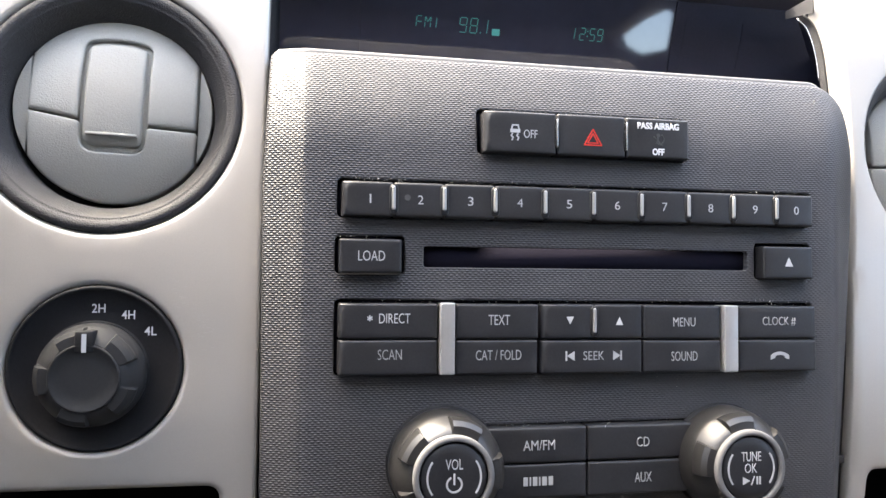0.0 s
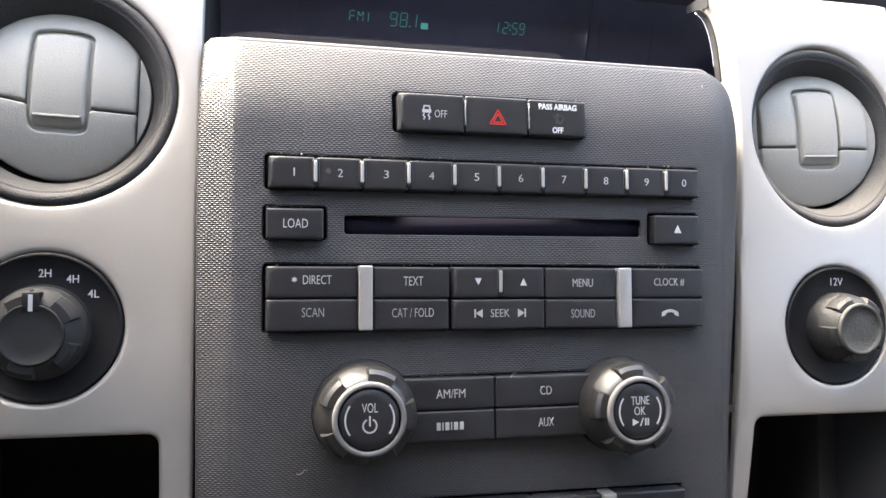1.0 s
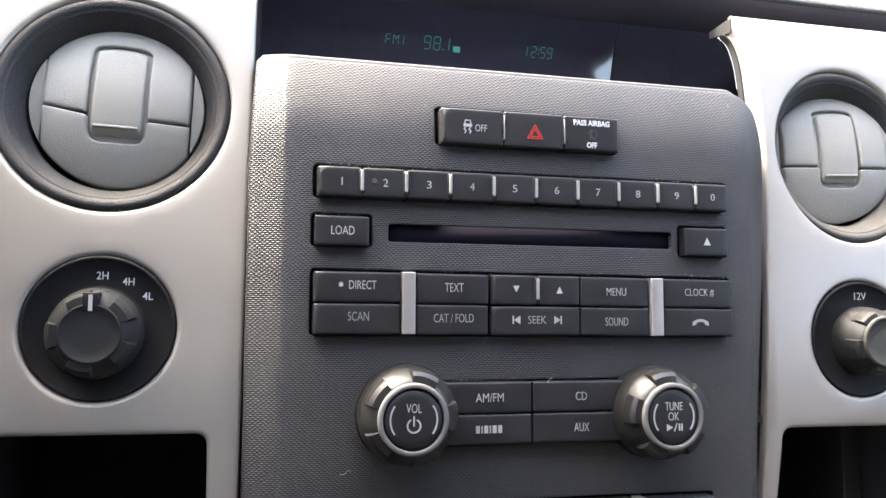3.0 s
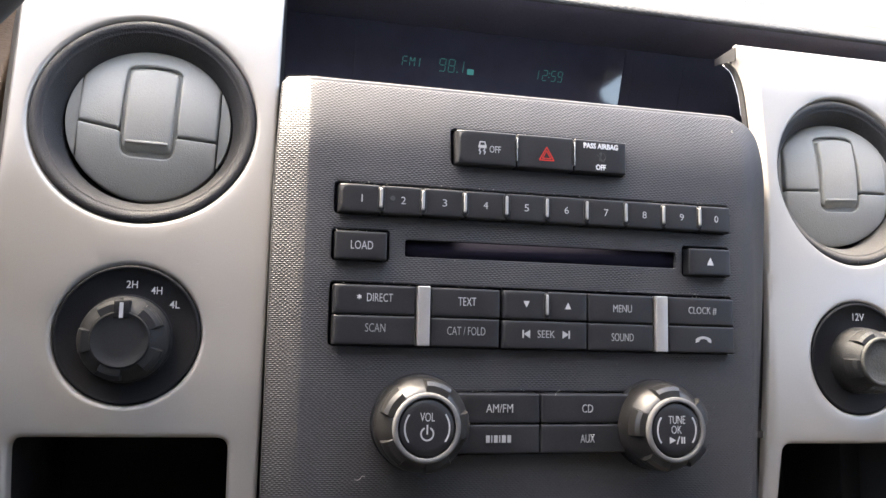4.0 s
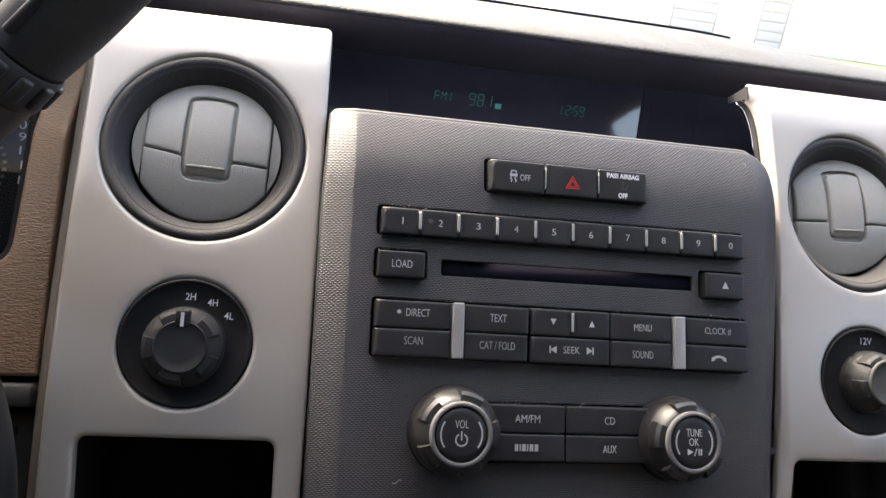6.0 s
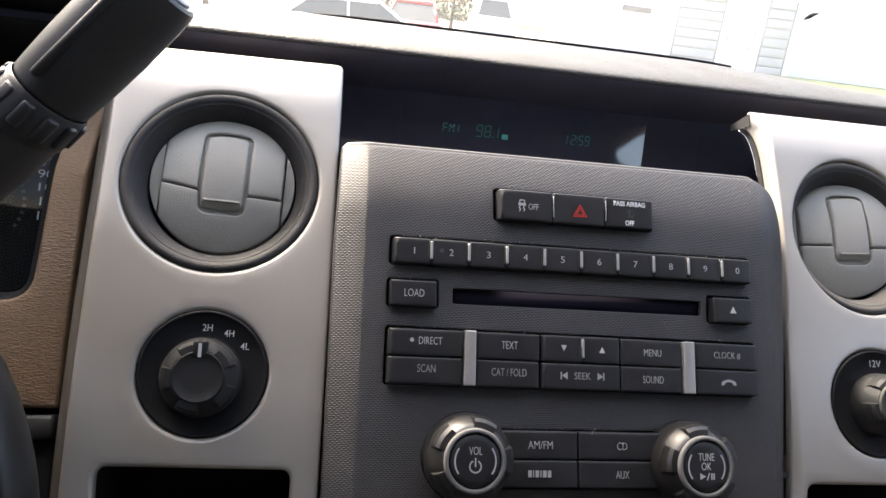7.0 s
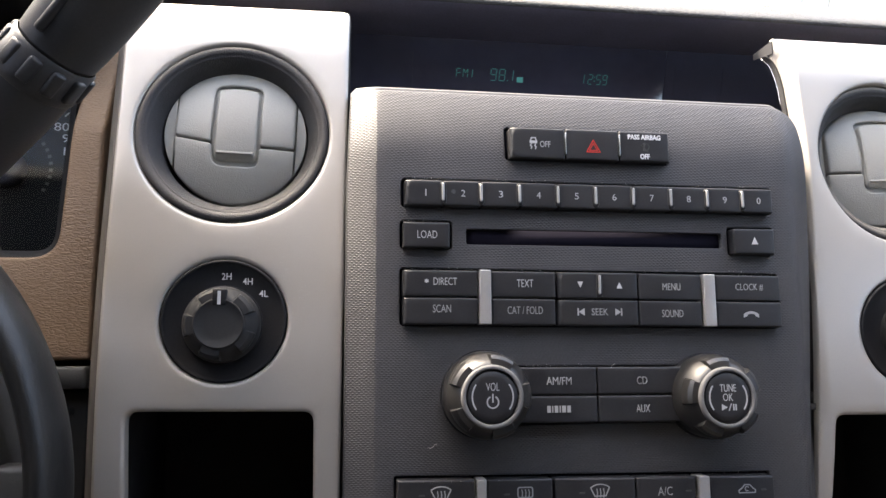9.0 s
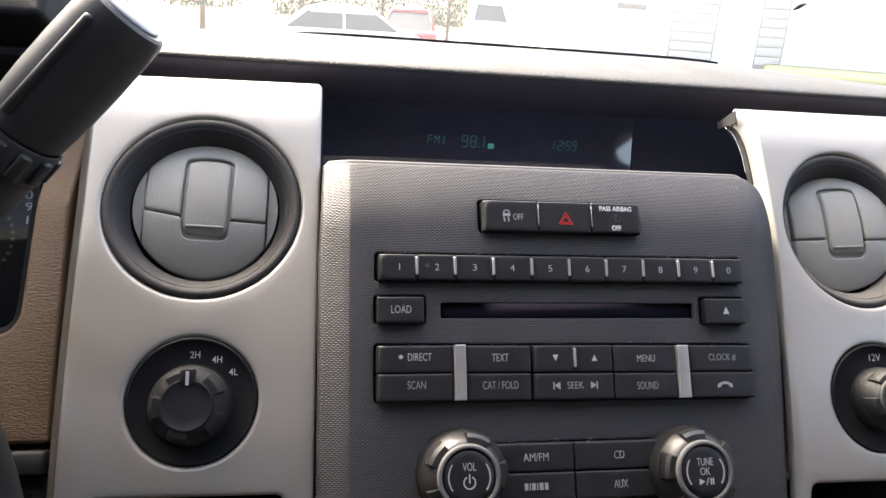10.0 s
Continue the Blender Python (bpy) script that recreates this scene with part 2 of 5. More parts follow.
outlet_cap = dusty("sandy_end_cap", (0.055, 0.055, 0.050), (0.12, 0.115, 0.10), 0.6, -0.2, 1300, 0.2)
seat_dark = material("dark_cloth", (0.03, 0.03, 0.03), rough=0.9)
cabin_dark = material("cabin_trim", (0.05, 0.047, 0.044), rough=0.7, vary=0.15, coarse=8)


def glowing(name, colour, power):
    m = material(name, colour, rough=0.4)
    b = m.node_tree.nodes["Principled BSDF"]
    b.inputs["Emission Color"].default_value = (*colour, 1)
    b.inputs["Emission Strength"].default_value = power
    return m


lcd_teal = glowing("lit_teal_segments", (0.05, 0.27, 0.27), 0.042)


def thin_glass(name, gloss):
    m = bpy.data.materials.new(name)
    m.use_nodes = True
    nt = m.node_tree
    nt.nodes.remove(nt.nodes["Principled BSDF"])
    clear, shine, mix = nt.nodes.new("ShaderNodeBsdfTransparent"), nt.nodes.new("ShaderNodeBsdfGlossy"), nt.nodes.new("ShaderNodeMixShader")
    clear.inputs[0].default_value = (0.90, 0.94, 0.93, 1)
    shine.inputs["Roughness"].default_value = 0.02
    mix.inputs[0].default_value = gloss
    nt.links.new(clear.outputs[0], mix.inputs[1])
    nt.links.new(shine.outputs[0], mix.inputs[2])
    nt.links.new(mix.outputs[0], nt.nodes["Material Output"].inputs[0])
    return m


lens_clear = thin_glass("clear_lens", 0.018)
window_glass = thin_glass("hazed_windshield_glass", 0.03)
# pale uneven film added over the glass puts a haze on the view
nt = window_glass.node_tree
film, film_noise, over = nt.nodes.new("ShaderNodeBsdfTranslucent"), nt.nodes.new("ShaderNodeTexNoise"), nt.nodes.new("ShaderNodeMixShader")
film.inputs[0].default_value = (0.62, 0.63, 0.62, 1)
film_noise.inputs["Scale"].default_value = 2
amount = nt.nodes.new("ShaderNodeMath")
amount.operation = "MULTIPLY"
amount.inputs[1].default_value = 0.115
nt.links.new(film_noise.outputs["Fac"], amount.inputs[0])
nt.links.new(amount.outputs[0], over.inputs[0])
nt.links.new(nt.nodes["Material Output"].inputs[0].links[0].from_socket, over.inputs[1])
nt.links.new(film.outputs[0], over.inputs[2])
nt.links.new(over.outputs[0], nt.nodes["Material Output"].inputs[0])


# ---- building helpers ----
ORIGIN = {}


def thing(name, label, category, at=(0, 0, 0), base=DASH, group="", kind=""):
    """An Empty that holds a thing's parts; its parts are drawn in the frame `base`."""
    ob = new(name)
    ob.empty_display_size = 0.01
    ob.matrix_world = base @ Matrix.Translation(at)
    ORIGIN[ob] = Vector(at)
    return tagged(ob, label, category, group, kind)


def part(name, bm, mat, parent, label="", smooth=True):
    """Links a bmesh, drawn in the frame of its thing, as one mesh under a thing or a part."""
    me = bpy.data.meshes.new(name)
    bmesh.ops.translate(bm, verts=bm.verts, vec=-ORIGIN[parent])
    bmesh.ops.recalc_face_normals(bm, faces=bm.faces)
    bm.to_mesh(me)
    bm.free()
    if smooth:
        me.polygons.foreach_set("use_smooth", [True] * len(me.polygons))
    if name == "grip":
        me.set_sharp_from_angle(angle=radians(20))
    me.materials.append(mat)
    ob = new(name, me)
    ob.parent = parent
    ORIGIN[ob] = ORIGIN[parent]
    return tagged(ob, label) if label else ob


def solid(name, bm, mat, label, category, base=DASH, kind="", smooth=True, group=""):
    """A thing of one mesh, drawn in the frame `base`."""
    me = bpy.data.meshes.new(name)
    bmesh.ops.recalc_face_normals(bm, faces=bm.faces)
    bm.to_mesh(me)
    bm.free()
    if smooth:
        me.polygons.foreach_set("use_smooth", [True] * len(me.polygons))
    me.materials.append(mat)
    ob = new(name, me)
    ob.matrix_world = base
    ORIGIN[ob] = Vector()
    return tagged(ob, label, category, group, kind)


def rrect(x0, x1, z0, z1, r, n=5):
    """A rectangle with rounded corners, anticlockwise."""
    pts = []
    for cx, cz, a in ((x1 - r, z0 + r, -90), (x1 - r, z1 - r, 0), (x0 + r, z1 - r, 90), (x0 + r, z0 + r, 180)):
        pts += [(cx + r * math.cos(radians(a + 90 * k / n)), cz + r * math.sin(radians(a + 90 * k / n))) for k in range(n + 1)]
    return pts


def disc(cx, cz, r, n=72):
    return [(cx + r * math.cos(2 * math.pi * k / n), cz + r * math.sin(2 * math.pi * k / n)) for k in range(n)]


def rounded(poly, r, n=4):
    """Rounds the corners of a polygon; r is one radius or one for each corner."""
    out = []
    for k, p in enumerate(poly):
        rad = r[k] if isinstance(r, (list, tuple)) else r
        a, b, c = Vector(poly[k - 1]), Vector(p), Vector(poly[(k + 1) % len(poly)])
        if rad <= 0:
            out.append(tuple(b))
            continue
        u, v = (a - b).normalized(), (c - b).normalized()
        half = math.acos(max(-1, min(1, u.dot(v)))) / 2
        cut = min(rad / math.tan(half), 0.49 * (a - b).length, 0.49 * (c - b).length)
        s, e = b + u * cut, b + v * cut
        for i in range(n + 1):
            t = i / n
            out.append(tuple((1 - t) ** 2 * s + 2 * t * (1 - t) * b + t * t * e))
    return out


def area(poly):
    return sum(poly[k - 1][0] * p[1] - p[0] * poly[k - 1][1] for k, p in enumerate(poly)) / 2


def inset(poly, d):
    """The polygon moved inwards by d (outwards if negative)."""
    if area(poly) < 0:
        poly = poly[::-1]
    out = []
    for k, p in enumerate(poly):
        a, b, c = Vector(poly[k - 1]), Vector(p), Vector(poly[(k + 1) % len(poly)])
        n1, n2 = Vector((-(b - a).y, (b - a).x)), Vector((-(c - b).y, (c - b).x))
        if n1.length < 1e-9 or n2.length < 1e-9:
            n1 = n2 = n1 if n1.length > n2.length else n2
        n1, n2 = n1.normalized(), n2.normalized()
        m = n1 + n2
        m = m / max(m.length_squared, 0.5) * 2
        out.append((b.x + m.x * d, b.y + m.y * d))
    return out


def inside(pt, poly):
    x, z = pt
    hit = False
    for k, (x2, z2) in enumerate(poly):
        x1, z1 = poly[k - 1]
        if (z1 > z) != (z2 > z) and x < (x2 - x1) * (z - z1) / (z2 - z1) + x1:
            hit = not hit
    return hit


from mathutils.geometry import delaunay_2d_cdt


def dense(poly, most):
    """The polygon with its long sides cut into pieces."""
    out = []
    for k, p in enumerate(poly):
        q = poly[(k + 1) % len(poly)]
        n = max(1, math.ceil(math.dist(p, q) / most))
        out += [(p[0] + (q[0] - p[0]) * i / n, p[1] + (q[1] - p[1]) * i / n) for i in range(n)]
    return out


def sheet(outer, holes=(), depth_at=lambda x, z: 0.0, edge=0.0008, wall=0.006, grid=0.004, m=None, steps=4, hole_edge=None, lines=()):
    """A moulded face over a 2D outline (x, z) with rounded edges and walls that run back by `wall`."""
    pts, rise, edges, loops = [], [], [], []
    keep = []
    if grid:
        outer, holes = dense(outer, grid * 1.2), [dense(h, grid * 1.2) for h in holes]
    hole_edge = edge if hole_edge is None else hole_edge
    for k, poly in enumerate((outer, *holes)):
        if area(poly) < 0:
            poly = poly[::-1]
        e = edge if k == 0 else hole_edge
        sign = 1 if k == 0 else -1
        levels = [radians(90 * i / steps) for i in range(steps + 1)] if e > 0 else [radians(90)]
        for i, a in enumerate(levels):
            ring = inset(poly, sign * e * (1 - math.cos(a))) if e > 0 else list(poly)
            start = len(pts)
            pts += ring
            rise += [e * (1 - math.sin(a))] * len(ring)
            edges += [(start + j, start + (j + 1) % len(ring)) for j in range(len(ring))]
            if i == 0:
                loops.append((start, len(ring)))
        keep.append((inset(poly, sign * (e + grid * 0.35)), k == 0))
    if grid:
        xs, zs = [p[0] for p in outer], [p[1] for p in outer]
        nx, nz = int((max(xs) - min(xs)) / grid), int((max(zs) - min(zs)) / grid)
        for i in range(1, nx + 1):
            for j in range(1, nz + 1):
                p = (min(xs) + (max(xs) - min(xs)) * i / (nx + 1), min(zs) + (max(zs) - min(zs)) * j / (nz + 1))
                if all(inside(p, poly) == want for poly, want in keep):
                    pts.append(p)
                    rise.append(0.0)
    for line in lines:
        start = len(pts)
        pts += line
        rise += [0.0] * len(line)
        edges += [(start + j, start + j + 1) for j in range(len(line) - 1)]
    vs, _, faces, orig, _, _ = delaunay_2d_cdt([Vector(p) for p in pts], edges, [], 0, 1e-7)
    bm = bmesh.new()
    m = m or Matrix.Identity(4)
    made, height = [], []
    where = {}
    for k, v in enumerate(vs):
        up = max((rise[o] for o in orig[k]), default=0.0)
        for o in orig[k]:
            where[o] = k
        made.append(bm.verts.new(m @ Vector((v.x, depth_at(v.x, v.y) + up, v.y))))
        height.append(up)
    for f in faces:
        c = (sum(vs[i].x for i in f) / len(f), sum(vs[i].y for i in f) / len(f))
        if inside(c, outer) and not any(inside(c, h) for h in holes):
            try:
                bm.faces.new([made[i] for i in f])
            except ValueError:
                pass
    for start, n in loops:
        ring = [where[start + j] for j in range(n)]
        back = [bm.verts.new(made[i].co + m.to_3x3() @ Vector((0, wall, 0))) for i in ring]
        for j in range(n):
            a, b = ring[j], ring[(j + 1) % n]
            if a != b:
                bm.faces.new([made[a], made[b], back[(j + 1) % n], back[j]])
    bmesh.ops.recalc_face_normals(bm, faces=bm.faces)
    return bm


def lathe(profile, m, n=72, ripple=None):
    """Turns a profile of (radius, depth) about the local y axis. ripple(k, angle) scales a radius."""
    bm = bmesh.new()
    rings = []
    for k, (r, y) in enumerate(profile):
        ring = []
        for i in range(n):
            a = 2 * math.pi * i / n
            rr = r * (ripple(k, a) if ripple else 1)
            ring.append(bm.verts.new(m @ Vector((rr * math.cos(a), y, rr * math.sin(a)))))
        rings.append(ring)
    for p, q in zip(rings, rings[1:]):
        for i in range(n):
            bm.faces.new([p[i], p[(i + 1) % n], q[(i + 1) % n], q[i]])
    if profile[-1][0] < 0.004:
        bm.faces.new(rings[-1])
    return bm


def loft(sections, closed=False, caps=True):
    """A skin over sections of equally many points."""
    bm = bmesh.new()
    rings = [[bm.verts.new(p) for p in s] for s in sections]
    n = len(rings[0])
    for p, q in zip(rings, rings[1:]):
        for i in range(n if closed else n - 1):
            bm.faces.new([p[i], p[(i + 1) % n], q[(i + 1) % n], q[i]])
    if closed and caps:
        bm.faces.new(rings[0])
        bm.faces.new(rings[-1])
    return bm


def block(x0, x1, y0, y1, z0, z1, bevel=0.0, m=None, segments=2):
    bm = bmesh.new()
    bmesh.ops.create_cube(bm, size=1)
    bmesh.ops.scale(bm, verts=bm.verts, vec=(x1 - x0, y1 - y0, z1 - z0))
    bmesh.ops.translate(bm, verts=bm.verts, vec=((x0 + x1) / 2, (y0 + y1) / 2, (z0 + z1) / 2))
    if bevel:
        bmesh.ops.bevel(bm, geom=bm.edges[:], offset=bevel, segments=segments, affect="EDGES", profile=0.5)
    if m:
        bmesh.ops.transform(bm, matrix=m, verts=bm.verts)
    return bm


def tube(points, r, n=10):
    """A round bar along points."""
    sections = []
    for k, p in enumerate(points):
        a, b = Vector(points[max(k - 1, 0)]), Vector(points[min(k + 1, len(points) - 1)])
        turn = (b - a).to_track_quat("Y", "Z").to_matrix()
        rr = r[k] if isinstance(r, (list, tuple)) else r
        sections.append([Vector(p) + turn @ Vector((rr * math.cos(2 * math.pi * i / n), 0, rr * math.sin(2 * math.pi * i / n))) for i in range(n)])
    return loft(sections, closed=True)


def merge(*bms):
    out = bmesh.new()
    for bm in bms:
        me = bpy.data.meshes.new("tmp")
        bm.to_mesh(me)
        bm.free()
        out.from_mesh(me)
        bpy.data.meshes.remove(me)
    return out


INK = 0.00016


def ink(polys, y, m=None, thick=INK):
    """Printed shapes: flat polygons (x, z) laid just proud of a face at depth y."""
    bm = bmesh.new()
    m = m or Matrix.Identity(4)
    for poly in polys:
        front = [bm.verts.new(m @ Vector((x, y - thick, z))) for x, z in poly]
        back = [bm.verts.new(m @ Vector((x, y + thick, z))) for x, z in poly]
        bm.faces.new(front)
        for k in range(len(poly)):
            bm.faces.new([front[k - 1], front[k], back[k], back[k - 1]])
    return bm


def stroke(pts, w, closed=False):
    """Quads along a line of points, as printed strokes."""
    out = []
    n = len(pts)
    for k in range(n if closed else n - 1):
        a, b = Vector(pts[k]), Vector(pts[(k + 1) % n])
        d = (b - a).normalized()
        s = Vector((-d.y, d.x)) * w / 2
        e = d * w * 0.25
        out.append([tuple(a - s - e), tuple(b - s + e), tuple(b + s + e), tuple(a + s - e)])
    return out


def arc(cx, cz, r, a0, a1, n=10):
    return [(cx + r * math.cos(radians(a0 + (a1 - a0) * k / n)), cz + r * math.sin(radians(a0 + (a1 - a0) * k / n))) for k in range(n + 1)]


def letters(text, cx, cz, w, h, y, m=None, thick=INK, bold=0.0, turn=0.0):
    """Printed words of width w and height h about (cx, cz)."""
    cu = bpy.data.curves.new("words", "FONT")
    cu.body, cu.size, cu.resolution_u, cu.offset = text, 1.0, 3, bold
    cu.extrude = 0.001
    ob = bpy.data.objects.new("words", cu)
    scene.collection.objects.link(ob)
    me = bpy.data.meshes.new_from_object(ob.evaluated_get(bpy.context.evaluated_depsgraph_get()))
    bm = bmesh.new()
    bm.from_mesh(me)
    bpy.data.objects.remove(ob)
    bpy.data.curves.remove(cu)
    bpy.data.meshes.remove(me)
    xs, ys = [v.co.x for v in bm.verts], [v.co.y for v in bm.verts]
    mx, my, sx, sy = (max(xs) + min(xs)) / 2, (max(ys) + min(ys)) / 2, w / (max(xs) - min(xs)), h / (max(ys) - min(ys))
    m = m or Matrix.Identity(4)
    c, s = math.cos(radians(turn)), math.sin(radians(turn))
    for v in bm.verts:
        u, t = (v.co.x - mx) * sx, (v.co.y - my) * sy
        v.co = m @ Vector((cx + c * u - s * t, y - (thick if v.co.z > 0 else -thick), cz + s * u + c * t))
    return bm

# ---- centre stack: woven control panel ----
def stack_face(x, z):
    """Depth of the woven panel: flat, with chamfered flanks and a top that rolls back."""
    y = 0.0042
    side = abs(x) - 0.1045
    if side > 0:
        y += side * (float(np.interp(z, [-0.10, 0.0, 0.04], [0.85, 0.50, 0.34])) if x > 0 else 0.38)
    if z < -0.03:
        y += 0.32 * (z + 0.03) ** 2
    if z > 0.012:
        y += 7.5 * (z - 0.012) ** 2
    return y


def eased(z, zs, values, reach=0.004):
    """A smooth line through a few heights and values."""
    return float(np.mean(np.interp(z + np.linspace(-reach, reach, 9), zs, values)))


def ridge_x(z):
    """Inner ridge of the passenger-side trim, beyond which it turns in towards the display."""
    return eased(z, [-0.205, -0.113, -0.045, -0.012, 0.020, 0.040, 0.077, 0.0885, 0.0945, 0.0985], [0.1130, 0.1190, 0.1227, 0.1264, 0.1288, 0.1292, 0.1295, 0.1285, 0.1245, 0.1205])


def end_at(z):
    """Where the passenger-side trim's return meets the black end of the display: x and depth."""
    zs = [-0.205, -0.03, 0.0, 0.040, 0.0537, 0.0685, 0.0760, 0.0810, 0.0850, 0.0875, 0.0895, 0.0965]
    return (eased(z, zs, [0.1128, 0.1232, 0.1245, 0.1260, 0.1262, 0.1260, 0.1255, 0.1249, 0.1241, 0.1230, 0.1208, 0.1206], 0.0020),
            eased(z, zs, [0.015, 0.0185, 0.025, 0.0310, 0.0330, 0.0350, 0.0366, 0.0380, 0.0393, 0.0408, 0.0425, 0.0430], 0.0025))


def silver_face(x, z):
    """Depth of the silver trim: it leans back towards the top, and its outer flank falls away."""
    soft = min(1.0, max(0.0, (z + 0.10) / 0.10))
    y = 0.0135 + 0.11 * ((soft ** 2) * 0.05 if z < 0 else z + 0.05) + (0.55 * (z + 0.07) ** 2 if z < -0.07 else 0.0) + (10 * (z - 0.07) ** 2 if z > 0.07 else 0.0)
    if x > 0.2300:
        y += (x - 0.2300) * 2.2
    if 0 < x < ridge_x(z):
        ex, ey = end_at(z)
        t = min(1.3, (ridge_x(z) - x) / max(ridge_x(z) - ex, 0.0012))
        y += max(0.0, (ey - y)) * t * t * 1.4 / (0.4 + t)
    return y


GAP = 0.0012
control_panel = thing("control_panel", "charcoal plastic radio panel with a fine woven grain", "control panel")
HOLES = [
    rrect(-0.0419 - GAP, 0.0389 + GAP, 0.0119, 0.0274 + GAP, 0.0018),
    rrect(-0.0919 - GAP, 0.0919 + GAP, -0.0122, 0.0002 + GAP, 0.0016),
    rrect(-0.0924 - GAP, -0.0705 + GAP, -0.0319, -0.0197 + GAP, 0.0016),
    rrect(-0.0624, 0.0654, -0.0293, -0.0220, 0.0010),
    rrect(0.0698 - GAP, 0.0916 + GAP, -0.0328, -0.0199 + GAP, 0.0016),
    rounded([(-0.0936, -0.0673), (0.0938, -0.0686), (0.0938, -0.0419), (-0.0936, -0.0408)], 0.0018),
    rrect(-0.0400, 0.0400, -0.1127, -0.0860, 0.0010),
    rounded([(-0.0950, -0.1510), (0.0852, -0.1530), (0.0852, -0.1368), (-0.0957, -0.1341)], 0.0012),
]
OUTLINE = rounded([(-0.1180, -0.205), (0.1085, -0.205), (0.1118, -0.146), (0.1178, -0.045), (0.1190, 0.000), (0.1172, 0.0485), (-0.1170, 0.0485), (-0.1186, 0.0)],
                  [0.002, 0.002, 0.05, 0.05, 0.05, 0.015, 0.0035, 0.05], n=8)
part("panel", sheet(OUTLINE, HOLES, stack_face, edge=0.0016, hole_edge=0.0006, wall=0.014, grid=0.0035, lines=[[(x, z) for z in np.linspace(-0.198, 0.043, 60)] for x in (-0.1041, -0.1049)]), woven, control_panel)
part("backing", block(-0.1105, 0.1060, 0.0145, 0.0185, -0.204, 0.036), deep_black, control_panel, "unlit black backing behind the buttons")
# black sheets added inside the button gaps stand in for the shade there
for hole in HOLES:
    if hole is not HOLES[3]:
        part("gap_shade", sheet(inset(hole, 0.0001), (), lambda x, z: stack_face(x, z) + 0.0020, edge=0.0, wall=0.004, grid=0.02), gap_shelf_black, control_panel, "black sheet in the button gaps, standing in for their shade")


def lip_drop(x):
    """How far the lip dips at its rounded ends."""
    end = max(0.0, x - 0.1010) / 0.0145, max(0.0, -0.1135 - x) / 0.0036
    return 0.0145 * (1 - math.sqrt(max(0.0, 1 - end[0] ** 2))) + 0.0036 * (1 - math.sqrt(max(0.0, 1 - end[1] ** 2)))


part("top_lip", loft([[(x, stack_face(x, 0.0485) - 0.0006 + dy, 0.0482 + dz - lip_drop(x)) for dy, dz in ((0.0012, -0.0060), (0.0010, -0.0006), (0.0012, 0.0008), (0.0018, 0.0016), (0.0026, 0.0016), (0.0032, 0.0002), (0.0036, -0.0040))] for x in np.linspace(-0.1169, 0.1140, 90)]),
     lip_plain, control_panel, "thin smooth grey lip along the panel's upper edge")
part("shelf", loft([[(x, 0.0265, 0.0450), (x, 0.0300, 0.0480), (x, 0.070, 0.0520), (x, 0.114, 0.0540)] for x in (-0.117, 0.1130)]), gap_shelf_black, control_panel, "black shelf behind the panel's upper edge")


def button(name, x0, x1, z0, z1, parent=control_panel, face=0.0, edge=0.0009, r=0.0008, label="", slant=0.0, mat=None, chamfer=0.0):
    """A push button with softly rounded edges; slant lowers its right end, chamfer cuts its left edge back."""
    outline = rounded([(x0, z0), (x1, z0 - slant), (x1, z1 - slant), (x0, z1)], r)
    wide, mid = (x1 - x0) / 2, (x0 + x1) / 2
    lines = [[(x0 + chamfer, z) for z in np.linspace(z0 + edge * 1.4, z1 - edge * 1.4, 5)]] if chamfer else ()
    bm = sheet(outline, (), lambda x, z: face + 0.00035 * ((x - mid) / wide) ** 2 + 0.8 * max(0.0, x0 + chamfer - x), edge=edge, wall=0.013, grid=0.0028, lines=lines)
    return part(name, bm, mat or button_black, parent, label)


def words(text, cx, cz, w, h, parent, mat=None, y=0.0, name="legend", bold=-0.008, turn=0.0, m=None):
    return part(name, letters(text, cx, cz, w, h, y, bold=bold, turn=turn, m=m), mat or legend_white, parent, smooth=False)


def marks(polys, parent, mat=None, y=0.0, name="symbol", m=None):
    return part(name, ink(polys, y, m=m), mat or legend_white, parent, smooth=False)


# warning switches
b = button("traction_button", -0.0415, -0.0144, 0.0121, 0.0272, label="black traction control button with white legend", chamfer=0.0016)
words("OFF", -0.0243, 0.0192, 0.0051, 0.0030, b)
cx, cz = -0.0301, 0.0201
K = 0.8
marks(stroke([(cx - 0.0018 * K, cz + 0.0004 * K), (cx - 0.0013 * K, cz + 0.0026 * K), (cx + 0.0013 * K, cz + 0.0026 * K), (cx + 0.0018 * K, cz + 0.0004 * K)], 0.0005)
      + [[(cx - 0.0023 * K, cz - 0.0008 * K), (cx + 0.0023 * K, cz - 0.0008 * K), (cx + 0.0023 * K, cz + 0.0008 * K), (cx - 0.0023 * K, cz + 0.0008 * K)]]
      + sum((stroke([(cx + d * K, cz - 0.0012 * K), (cx + (d - 0.0006) * K, cz - 0.0022 * K), (cx + (d + 0.0003) * K, cz - 0.0030 * K), (cx + (d - 0.0002) * K, cz - 0.0042 * K)], 0.0005) for d in (-0.0013, 0.0013)), []), b)
b = button("hazard_button", -0.0139, 0.0127, 0.0121, 0.0273, label="black hazard button with a red triangle")
tri = lambda s, dz=0.0: [(-0.0003 + s * math.sin(radians(a)), 0.0181 + dz + s * math.cos(radians(a))) for a in (0, 120, 240)]
marks(stroke(tri(0.0039), 0.00044, True) + stroke(tri(0.0023), 0.00038, True), b, legend_red)
b = button("airbag_lamp", 0.0132, 0.0386, 0.0122, 0.0273, label="black passenger airbag status lamp")
words("PASS AIRBAG", 0.0258, 0.0244, 0.0168, 0.0025, b, legend_bright, bold=0.03)
